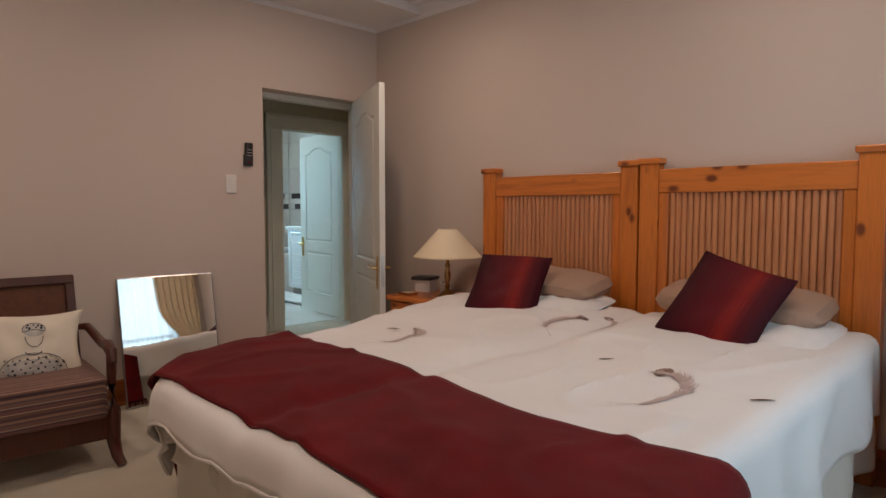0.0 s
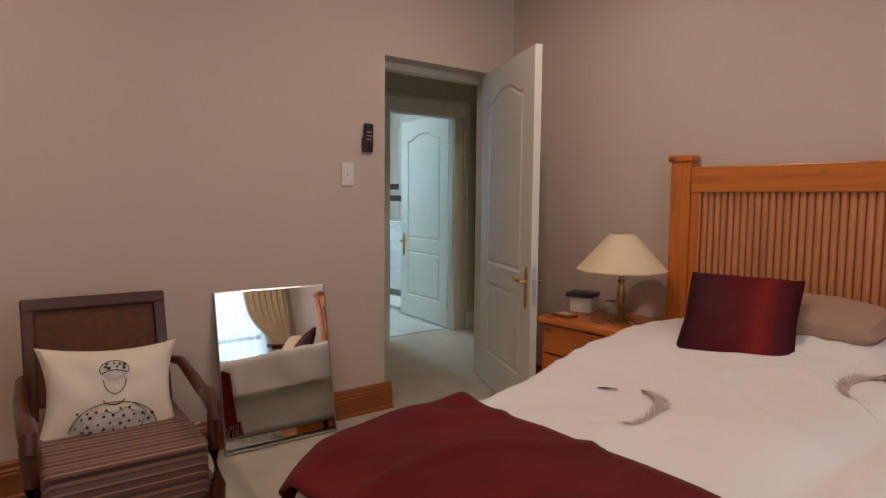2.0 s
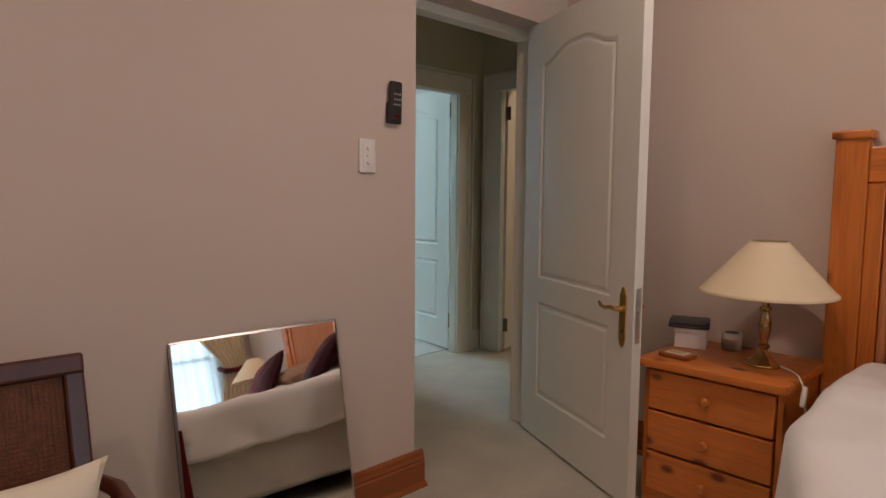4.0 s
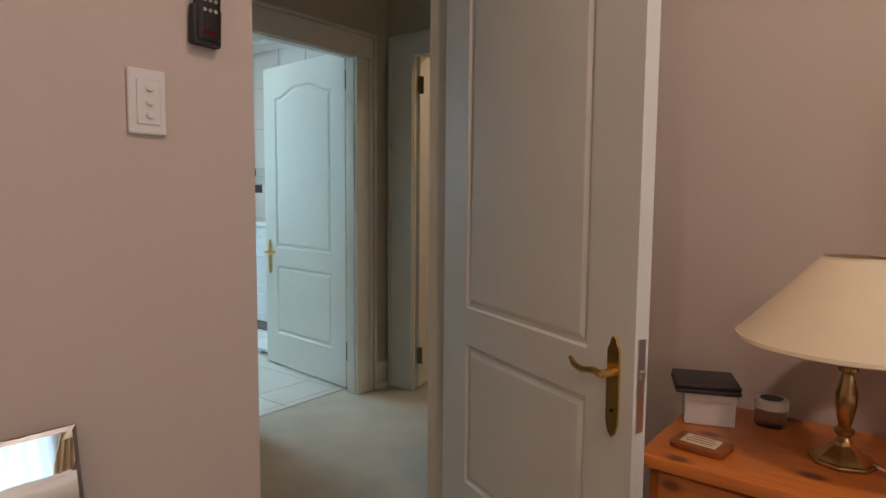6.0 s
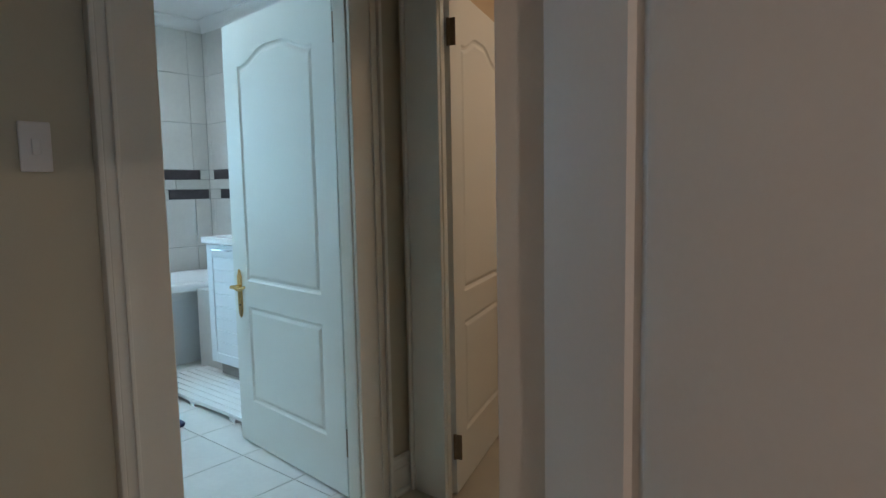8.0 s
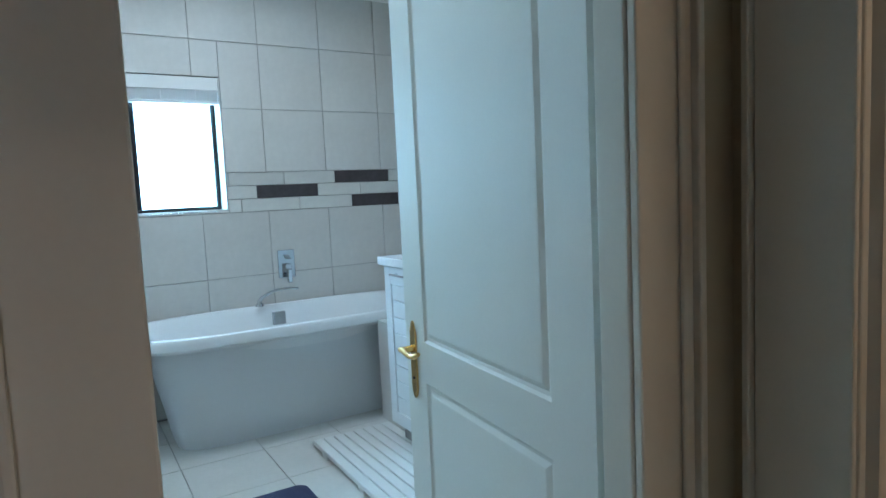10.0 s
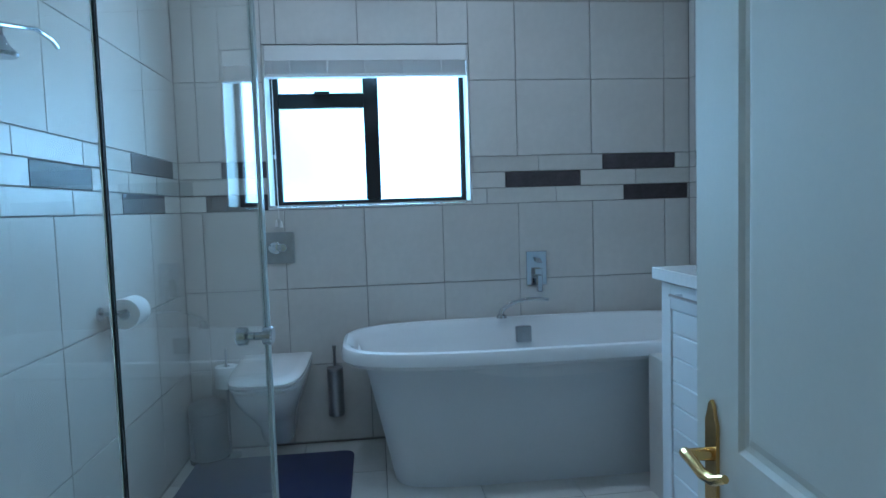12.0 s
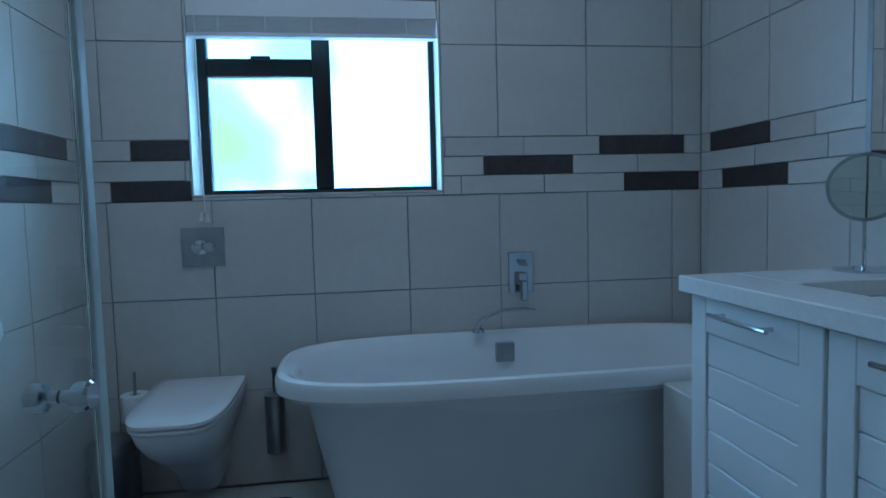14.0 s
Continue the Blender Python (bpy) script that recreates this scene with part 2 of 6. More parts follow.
M_TIP = surface("dark_brown_printed_ink", (0.19, 0.12, 0.095), 0.85, vary=0.3, scale=30, fine=200, bump=0)
M_CUSH = surface("ivory_cotton", (0.72, 0.66, 0.55), 0.88, vary=0.04, scale=8, fine=220, bump=0.2, depth=0.002)
M_PALEINK = surface("pale_grey_printed_ink", (0.50, 0.48, 0.45), 0.85, vary=0.15, scale=40, bump=0)
M_INK = surface("black_printed_ink", (0.03, 0.03, 0.035), 0.8, vary=0.2, bump=0)
M_BRASS = surface("polished_brass", (0.78, 0.52, 0.2), 0.2, 1.0, vary=0.08, scale=12, bump=0)
M_OLDBRASS = surface("antique_brass", (0.50, 0.33, 0.15), 0.26, 1.0, vary=0.2, scale=20, bump=0)
M_HINGE = surface("dull_bronze_hinge", (0.2, 0.15, 0.1), 0.45, 1.0, vary=0.2, scale=30, bump=0)
M_STEEL = surface("lock_steel", (0.6, 0.58, 0.55), 0.35, 1.0, vary=0.1, bump=0)
M_CHROME = surface("chrome", (0.62, 0.64, 0.67), 0.06, 1.0, vary=0.03, bump=0)
M_BRUSHED = surface("brushed_steel", (0.42, 0.42, 0.43), 0.3, 1.0, vary=0.1, scale=20, bump=0)
M_SHADE = surface("cream_lampshade_linen", (0.76, 0.64, 0.45), 0.85, vary=0.04, scale=10, fine=350, bump=0.3, depth=0.001)
M_BLACK = surface("black_plastic", (0.018, 0.016, 0.017), 0.4, vary=0.2, bump=0.1)
M_LEATHER = surface("dark_grey_leather", (0.035, 0.03, 0.033), 0.5, vary=0.25, scale=30, fine=400, bump=0.4, depth=0.001)
M_WHITE = surface("white_plastic", (0.76, 0.74, 0.72), 0.35, vary=0.02, bump=0)
M_MIRROR = surface("silvered_mirror", (0.92, 0.93, 0.92), 0.015, 1.0, vary=0.0, bump=0)
M_TILE = surface("cream_glazed_tile", (0.60, 0.57, 0.535), 0.38, vary=0.06, scale=4, fine=30, bump=0.04, depth=0.002, each=0.035, spec=0.35)
M_TILE_B = surface("pale_band_tile", (0.60, 0.575, 0.535), 0.3, vary=0.07, scale=6, fine=40, bump=0.06, depth=0.002, each=0.08)
M_TILE_D = surface("charcoal_band_tile", (0.055, 0.045, 0.05), 0.45, vary=0.3, scale=18, fine=80, bump=0.2, depth=0.002, each=0.15)
M_TILE_F = surface("stone_floor_tile", (0.64, 0.62, 0.58), 0.3, vary=0.06, scale=5, fine=40, bump=0.05, depth=0.002, each=0.03)
M_GROUT = surface("grey_grout", (0.36, 0.34, 0.32), 0.9, vary=0.1, scale=8, fine=200, bump=0.2)
M_CERAMIC = surface("white_ceramic", (0.80, 0.80, 0.80), 0.08, vary=0.01, bump=0, coat=0.4)
M_ACRYLIC = surface("white_acrylic", (0.80, 0.80, 0.80), 0.06, vary=0.015, bump=0, coat=0.3)
M_PANEL = surface("white_tub_panel", (0.70, 0.71, 0.72), 0.3, vary=0.02, bump=0)
M_VANITY = surface("white_cabinet_paint", (0.76, 0.77, 0.78), 0.35, vary=0.02, fine=120, bump=0.03)
M_QUARTZ = surface("white_quartz", (0.76, 0.75, 0.74), 0.14, vary=0.05, scale=60, fine=300, bump=0)
M_NAVY = surface("navy_bath_mat", (0.010, 0.016, 0.085), 0.95, vary=0.3, scale=25, fine=300, bump=0.9, depth=0.006, sheen=0.2)
M_SLATW = surface("white_painted_slat", (0.74, 0.73, 0.70), 0.5, vary=0.05, fine=150, bump=0.08)
M_FRAME = surface("dark_bronze_aluminium", (0.014, 0.012, 0.012), 0.4, 0.2, vary=0.15, bump=0)
M_PAPER = surface("white_tissue_paper", (0.82, 0.82, 0.82), 0.95, vary=0.03, fine=300, bump=0.3)
M_GLASS = clear_glass("clear_shower_glass", ior=1.45)
M_STRIP = surface("pale_plastic_seal", (0.52, 0.58, 0.57), 0.25, vary=0.06, scale=12, bump=0)
M_JAR = clear_glass("frosted_jar_glass", 0.35, (0.85, 0.82, 0.78))
M_FROST = clear_glass("frosted_window_glass", 0.3, (0.95, 0.98, 1.0))
M_SEAL = surface("dark_glass_edge", (0.03, 0.05, 0.05), 0.25, vary=0.1, bump=0)
M_DRAPE = surface("cream_curtain_cloth", (0.66, 0.56, 0.40), 0.9, vary=0.06, scale=6, fine=220, bump=0.3, depth=0.002)
M_SHEER = sheer_cloth("white_sheer", (0.85, 0.9, 0.95), 0.3)
M_BATH_SKY = garden_glow("bright_garden", ((0.32, (0.08, 0.13, 0.05)), (0.42, (0.09, 0.18, 0.2)), (0.49, (0.21, 0.43, 0.6)), (0.58, (0.46, 0.78, 1.0))), 2.0, BATH_SKY)
M_BED_SKY = garden_glow("bright_sky", ((0.3, (0.45, 0.7, 0.9)), (0.6, (0.75, 0.9, 1.0))), 1.2, BED_SKY)
M_SPOT = glow("downlight_glow", (1.0, 0.95, 0.88), 25.0)


# ---- mesh helpers ----
def box(lo, hi, bevel=0.0, seg=1):
    bm = bmesh.new()
    bmesh.ops.create_cube(bm, size=1)
    lo, hi = Vector(lo), Vector(hi)
    for v in bm.verts:
        v.co = Vector(((lo[i] + hi[i]) / 2 + v.co[i] * (hi[i] - lo[i]) for i in range(3)))
    if bevel:
        bmesh.ops.bevel(bm, geom=bm.edges[:], offset=bevel, segments=seg, affect="EDGES", profile=0.5)
    return bm


def joined(*bms):
    out = bmesh.new()
    for b in bms:
        tmp = bpy.data.meshes.new("tmp")
        b.to_mesh(tmp)
        out.from_mesh(tmp)
        bpy.data.meshes.remove(tmp)
        b.free()
    return out


def moved(bm, m):
    bm.transform(m)
    return bm


def lathe(profile, n=28, m=None):
    """A surface of revolution about z from (radius, height) pairs."""
    bm = bmesh.new()
    rings = []
    for r, z in profile:
        if r < 1e-5:
            rings.append([bm.verts.new((0, 0, z))])
        else:
            rings.append([bm.verts.new((r * math.cos(2 * math.pi * i / n), r * math.sin(2 * math.pi * i / n), z)) for i in range(n)])
    for a, b in zip(rings, rings[1:]):
        for i in range(n):
            j = (i + 1) % n
            if len(a) == 1 and len(b) > 1:
                bm.faces.new((a[0], b[i], b[j]))
            elif len(b) == 1 and len(a) > 1:
                bm.faces.new((a[i], b[0], a[j]))
            elif len(a) > 1:
                bm.faces.new((a[i], a[j], b[j], b[i]))
    bmesh.ops.recalc_face_normals(bm, faces=bm.faces[:])
    if m:
        bm.transform(m)
    return bm


def tube(points, radius, n=10):
    """A round bar through points; radius may be a list."""
    bm = bmesh.new()
    pts = [Vector(p) for p in points]
    radii = radius if isinstance(radius, (list, tuple)) else [radius] * len(pts)
    rings = []
    up = Vector((0, 0, 1))
    for k, p in enumerate(pts):
        d = (pts[min(k + 1, len(pts) - 1)] - pts[max(k - 1, 0)]).normalized()
        side = d.cross(up)
        if side.length < 0.05:
            side = d.cross(Vector((0, 1, 0)))
        side.normalize()
        top = side.cross(d)
        rings.append([bm.verts.new(p + radii[k] * (math.cos(a) * side + math.sin(a) * top)) for a in (2 * math.pi * i / n for i in range(n))])
    for a, b in zip(rings, rings[1:]):
        for i in range(n):
            bm.faces.new((a[i], a[(i + 1) % n], b[(i + 1) % n], b[i]))
    for r in (rings[0], rings[-1]):
        bm.faces.new(r)
    bmesh.ops.recalc_face_normals(bm, faces=bm.faces[:])
    return bm


def prism(outline, z0, z1, bevel=0.0, seg=2):
    """An upright block over an outline of (x, y)."""
    bm = bmesh.new()
    lo = [bm.verts.new((x, y, z0)) for x, y in outline]
    f = bm.faces.new(lo)
    out = bmesh.ops.extrude_face_region(bm, geom=[f])
    for v in out["geom"]:
        if isinstance(v, bmesh.types.BMVert):
            v.co.z = z1
    bmesh.ops.recalc_face_normals(bm, faces=bm.faces[:])
    if bevel:
        bmesh.ops.bevel(bm, geom=[e for e in bm.edges], offset=bevel, segments=seg, affect="EDGES", profile=0.5)
    return bm


def rounded(x0, x1, y0, y1, r, n=6):
    """Outline of a rectangle with round corners."""
    pts = []
    for cx, cy, a0 in ((x1 - r, y0 + r, -90), (x1 - r, y1 - r, 0), (x0 + r, y1 - r, 90), (x0 + r, y0 + r, 180)):
        pts += [(cx + r * math.cos(radians(a0 + 90 * i / n)), cy + r * math.sin(radians(a0 + 90 * i / n))) for i in range(n + 1)]
    return pts


def mesh_from(bm, name, material, smooth=False):
    me = bpy.data.meshes.new(name)
    if smooth:
        for f in bm.faces:
            f.smooth = True
    bm.to_mesh(me)
    bm.free()
    me.materials.append(material)
    if smooth:
        me.set_sharp_from_angle(angle=radians(35))
    return me


def solo(name, bm, material, label="", category="", group="", kind="", smooth=False, at=None):
    """A thing that is one mesh."""
    if at is not None:
        bm.transform(Matrix(at).inverted())
    ob = new(name, mesh_from(bm, name, material, smooth))
    if at is not None:
        ob.matrix_basis = at
    return tagged(ob, label, category, group, kind)


def thing(name, at, label, category, group="", kind=""):
    ob = new(name)
    ob.empty_display_size = 0.1
    ob.matrix_basis = at
    return tagged(ob, label, category, group, kind)


def part(name, bm, material, parent, label="", smooth=False, worldly=False):
    """One mesh under a thing or part; worldly: the mesh is given in the world's metres."""
    if worldly:
        top = parent
        while top.parent:
            top = top.parent
        bm.transform(top.matrix_basis.inverted())
    ob = new(name, mesh_from(bm, name, material, smooth))
    ob.parent = parent
    return tagged(ob, label)


def piece(name, mesh, m, parent):
    ob = new(name, mesh)
    ob.parent = parent
    ob.matrix_basis = m
    return ob


# ---- shell: floors, walls, ceilings ----
def wall(name, lo, hi, holes, material, label):
    """A wall block, thin along x or y, with (a0, a1, z0, z1) openings along its length."""
    ax = 0 if hi[0] - lo[0] > hi[1] - lo[1] else 1
    pieces, cur = [], lo[ax]

    def add(a0, a1, z0, z1):
        if a1 - a0 > 1e-4 and z1 - z0 > 1e-4:
            p, q = list(lo), list(hi)
            p[ax], q[ax], p[2], q[2] = a0, a1, z0, z1
            pieces.append(box(p, q))
    for a0, a1, z0, z1 in sorted(holes):
        add(cur, a0, lo[2], hi[2])
        add(a0, a1, lo[2], z0)
        add(a0, a1, z1, hi[2])
        cur = a1
    add(cur, hi[ax], lo[2], hi[2])
    return solo(name, joined(*pieces), material, label, "wall", kind="structure")


BED_W, BED_S, CEIL = -1.25, 0.42, 2.68
wall("wall_bedroom_north", (BED_W, WALL_N, 0), (WALL_E + 0.2, 5.05, CEIL), [(2.550, 3.49, 0, 2.025)], M_WALL, "beige painted bedroom wall with the door opening")
wall("wall_bedroom_east", (WALL_E, BED_S, 0), (WALL_E + 0.2, WALL_N, CEIL), [], M_WALL, "beige painted wall behind the headboards")
wall("wall_bedroom_west", (BED_W - 0.2, BED_S, 0), (BED_W, 5.05, CEIL), [], M_WALL, "beige painted plain bedroom wall")
wall("wall_bedroom_south", (BED_W - 0.2, BED_S - 0.22, 0), (WALL_E + 0.2, BED_S, CEIL), [(1.1, 3.22, 0.35, 2.2)], M_WALL, "beige painted wall with the curtained window")
wall("wall_bathroom_south", (1.2, HALL_N, 0), (4.62, BATH_S, 2.62), [(3.475, 4.345, 0, 2.005)], M_HALL, "olive beige hall wall with the bathroom door")
wall("wall_side_room_north", (4.62, 6.36, 0), (5.87, BATH_S, 2.62), [], M_SIDE, "warm tan wall behind the open side door")
wall("wall_hall_east", (HALL_E, 5.05, 0), (4.62, HALL_N, 2.62), [(5.30, 6.13, 0, 2.005)], M_HALL, "olive beige hall wall with a second door")
wall("wall_hall_west", (1.2, 5.05, 0), (1.35, HALL_N, 2.62), [], M_HALL, "olive beige end wall of the hall")
wall("wall_side_room_east", (5.70, 4.4, 0), (5.87, 6.36, 2.62), [], M_SIDE, "warm tan wall of the room beyond")
wall("wall_side_room_south", (3.76, 4.3, 0), (5.87, 4.4, 2.62), [], M_SIDE, "warm tan wall closing the room beyond")
wall("wall_bathroom_north", (BATH_W - 0.16, BATH_N + 0.008, 0), (BATH_E + 0.16, BATH_N + 0.26, 2.62), [(3.288, 4.302, 1.193, 1.982)], M_GROUT, "tiled bathroom wall with the window")
wall("wall_bathroom_west", (BATH_W - 0.16, BATH_S, 0), (BATH_W - 0.008, BATH_N + 0.008, 2.62), [], M_GROUT, "tiled bathroom wall beside the shower")
wall("wall_bathroom_east", (BATH_E + 0.008, BATH_S, 0), (BATH_E + 0.16, BATH_N + 0.008, 2.62), [], M_GROUT, "tiled bathroom wall behind the vanity")
solo("floor", joined(box((BED_W - 0.2, BED_S - 0.22, -0.1), (WALL_E + 0.2, 5.05, 0)), box((1.2, 5.05, -0.1), (4.62, HALL_N, 0)), box((3.475, HALL_N, -0.1), (4.345, 6.365, 0)), box((4.62, 4.3, -0.1), (5.9, 6.40, 0))),
     M_CARPET, "sand coloured cut-pile carpet", "carpet", kind="structure")
floor_bath = solo("floor_bathroom", joined(box((3.475, 6.365, -0.1), (4.345, BATH_S, -0.008)), box((BATH_W - 0.16, BATH_S, -0.1), (BATH_E + 0.16, BATH_N + 0.26, -0.008))), M_GROUT, "pale stone tiled bathroom floor", "floor", kind="structure")
solo("ceiling", box((BED_W - 0.2, BED_S - 0.22, CEIL), (WALL_E + 0.2, 5.05, CEIL + 0.1)), M_CEIL, "white painted bedroom ceiling", "ceiling", kind="structure")
solo("ceiling_hall", box((1.2, 4.3, 2.62), (5.9, BATH_S, 2.72)), M_CEIL, "white painted hall ceiling", "ceiling", kind="structure")
solo("ceiling_bathroom", box((BATH_W - 0.16, BATH_S, 2.62), (BATH_E + 0.16, BATH_N + 0.26, 2.72)), M_CEIL, "white painted bathroom ceiling", "ceiling", kind="structure")


def cornice(name, p, q, normal, z, size, label):
    """A coved strip along a wall from p to q."""
    p, q, nn = Vector((*p, z)), Vector((*q, z)), Vector((*normal, 0))
    prof = [(0, -size)] + [(size * (1 - math.cos(radians(a))) * 0.9 + 0.006, -size + 0.008 + (size - 0.016) * math.sin(radians(a))) for a in range(0, 91, 15)] + [(size, 0), (0, 0)]
    bm = bmesh.new()
    rows = [[bm.verts.new(e + nn * d + Vector((0, 0, h))) for d, h in prof] for e in (p, q)]
    for i in range(len(prof)):
        j = (i + 1) % len(prof)
        bm.faces.new((rows[0][i], rows[0][j], rows[1][j], rows[1][i]))
    bm.faces.new(rows[0])
    bm.faces.new(rows[1])
    bmesh.ops.recalc_face_normals(bm, faces=bm.faces[:])
    solo(name, bm, M_CEIL, label, "cornice", kind="structure")


for p, q, nn in (((BED_W, WALL_N), (WALL_E, WALL_N), (0, -1)), ((WALL_E, BED_S), (WALL_E, WALL_N), (-1, 0)), ((BED_W, BED_S), (WALL_E, BED_S), (0, 1)), ((BED_W, BED_S), (BED_W, WALL_N), (1, 0))):
    cornice("trim_cornice", p, q, nn, CEIL, 0.09, "white coved plaster cornice of the bedroom")
for p, q, nn in (((BATH_W, BATH_N), (BATH_E, BATH_N), (0, -1)), ((BATH_E, BATH_S), (BATH_E, BATH_N), (-1, 0)), ((BATH_W, BATH_S), (BATH_W, BATH_N), (1, 0))):
    cornice("trim_cornice", p, q, nn, 2.62, 0.085, "white coved plaster cornice of the bathroom")


def skirting(name, p, q, normal, material, label, h=0.15, t=0.022):
    p, q, nn = Vector((*p, 0)), Vector((*q, 0)), Vector((*normal, 0))
    prof = [(0, 0), (t * 1.9, 0), (t * 1.8, 0.009), (t * 1.45, 0.016), (t, 0.019), (t, h * 0.66), (t * 0.8, h * 0.70), (t * 0.9, h * 0.76), (t * 0.62, h * 0.84), (t * 0.62, h * 0.93), (t * 0.35, h), (0, h)]
    bm = bmesh.new()
    rows = [[bm.verts.new(e + nn * d + Vector((0, 0, z))) for d, z in prof] for e in (p, q)]
    for i in range(len(prof)):
        j = (i + 1) % len(prof)
        bm.faces.new((rows[0][i], rows[0][j], rows[1][j], rows[1][i]))
    bm.faces.new(rows[0])
    bm.faces.new(rows[1])
    bmesh.ops.recalc_face_normals(bm, faces=bm.faces[:])
    solo(name, bm, material, label, "skirting board", kind="structure")


skirting("baseboard", (BED_W, WALL_N), (2.59, WALL_N), (0, -1), M_SKIRT, "varnished red-brown wooden skirting with a moulded top")
skirting("baseboard", (WALL_E, BED_S), (WALL_E, WALL_N), (-1, 0), M_SKIRT, "varnished red-brown wooden skirting behind the beds")
skirting("baseboard", (5.70, 4.4), (5.70, 6.36), (-1, 0), M_SKIRT, "red-brown wooden skirting of the room beyond", 0.13)
skirting("baseboard", (4.356, HALL_N), (4.472, HALL_N), (0, -1), M_TRIM, "cream painted hall skirting in the corner")
skirting("baseboard", (1.35, HALL_N), (3.326, HALL_N), (0, -1), M_TRIM, "cream painted hall skirting")


# ---- doors ----
def panel_outline(x0, x1, z0, z1, arch):
    pts = [(x0, z0), (x1, z0)]
    if arch:
        n = 18
        for i in range(n + 1):
            u = i / n
            k = max(0.0, min(1.0, (0.5 - abs(u - 0.5)) / 0.36 - 0.12))
            pts.append((x1 + (x0 - x1) * u, z1 + arch * (0.5 - 0.5 * math.cos(math.pi * k))))
    else:
        pts += [(x1, z1), (x0, z1)]
    return pts


def inset(pts, d):
    out = []
    n = len(pts)
    for i in range(n):
        p0, p1, p2 = Vector(pts[i - 1]), Vector(pts[i]), Vector(pts[(i + 1) % n])
        a, b = (p1 - p0).normalized(), (p2 - p1).normalized()
        na, nb = Vector((-a.y, a.x)), Vector((-b.y, b.x))
        k = (na + nb) / max(0.3, 1 + na.dot(nb))
        out.append(tuple(p1 + k * d))
    return out


def door_face(w, h, panels, y, flip):
    """One moulded face of a door leaf in the plane y; flip: the face looks towards +y."""
    bm = bmesh.new()
    s = 1 if flip else -1
    edges = []

    def loop(pts, yy):
        vs = [bm.verts.new((x, yy, z)) for x, z in pts]
        return vs, [bm.edges.new((vs[i], vs[(i + 1) % len(vs)])) for i in range(len(vs))]
    _, e = loop([(0, 0), (w, 0), (w, h), (0, h)], y)
    edges += e
    rims = []
    for pts in panels:
        vs, e = loop(pts, y)
        edges += e
        rims.append((pts, vs))
    bmesh.ops.triangle_fill(bm, edges=edges, use_beauty=True, use_dissolve=False)
    for pts, vs in rims:
        prev = vs
        for d, dep in ((0.007, -0.006), (0.016, -0.008), (0.03, -0.002), (0.036, -0.0015)):
            nxt = [bm.verts.new((x, y + s * dep, z)) for x, z in inset(pts, d)]
            for i in range(len(vs)):
                j = (i + 1) % len(vs)
                bm.faces.new((prev[i], prev[j], nxt[j], nxt[i]))
            prev = nxt
        bm.faces.new(prev)
    bmesh.ops.recalc_face_normals(bm, faces=bm.faces[:])
    for f in bm.faces:
        if f.normal.y * s < -0.2:
            f.normal_flip()
    return bm


def door_leaf(w, h, t, margin):
    """A leaf with two moulded panels a side: x from the hinge, y from 0 to t."""
    panels = [panel_outline(margin, w - margin, 0.215, 0.68, 0), panel_outline(margin, w - margin, 0.80, h - 0.2, 0.06)]
    sides = joined(box((0, 0.0005, 0), (0.004, t - 0.0005, h)), box((w - 0.004, 0.0005, 0), (w, t - 0.0005, h)), box((0, 0.0005, 0), (w, t - 0.0005, 0.004)), box((0, 0.0005, h - 0.004), (w, t - 0.0005, h)))
    return joined(door_face(w, h, panels, 0, False), door_face(w, h, panels, t, True), sides)


def lever_set(parent, w, z, y, side):
    """A long brass back plate with a curled lever; side: -1 or 1 along y."""
    x = w - 0.06
    plate = part("back_plate", moved(prism([(x0, z0) for x0, z0 in [(-0.02, -0.085), (-0.012, -0.108), (0, -0.118), (0.012, -0.108), (0.02, -0.085), (0.02, 0.085), (0.012, 0.1), (0.009, 0.112), (0, 0.12), (-0.009, 0.112), (-0.012, 0.1), (-0.02, 0.085)]], 0, 0.006, 0.0015),
                                   Matrix.Translation((x, y, z)) @ pose(0, 0, 0, 90, 0, 0) @ Matrix.Diagonal((1, 1, -side, 1))), M_BRASS, parent, "polished brass back plate")
    yy = y + side * 0.042
    lever = joined(tube([(x, y, z + 0.035), (x, yy, z + 0.035)], [0.011, 0.009], 12),
                   tube([(x + 0.008, yy, z + 0.035), (x - 0.02, yy + side * 0.004, z + 0.039), (x - 0.06, yy + side * 0.002, z + 0.03), (x - 0.09, yy, z + 0.034), (x - 0.112, yy - side * 0.006, z + 0.046)], [0.009, 0.009, 0.008, 0.008, 0.006], 10))
    part("lever", lever, M_BRASS, plate, "curled brass lever", True)
    part("keyhole", moved(lathe([(0, 0.0), (0.004, 0.0), (0.004, 0.002), (0, 0.002)], 10), Matrix.Translation((x, y + side * 0.0065, z - 0.055)) @ pose(0, 0, 0, -90 * side, 0, 0)), M_BLACK, plate)


def hinge(parent, x, y, z):
    part("hinge", joined(lathe([(0.0, 0), (0.0075, 0), (0.0075, 0.1), (0, 0.1)], 12, Matrix.Translation((x, y, z))), box((x - 0.001, y - 0.028, z), (x + 0.002, y + 0.006, z + 0.1))), M_HINGE, parent, "dull bronze butt hinge", True)


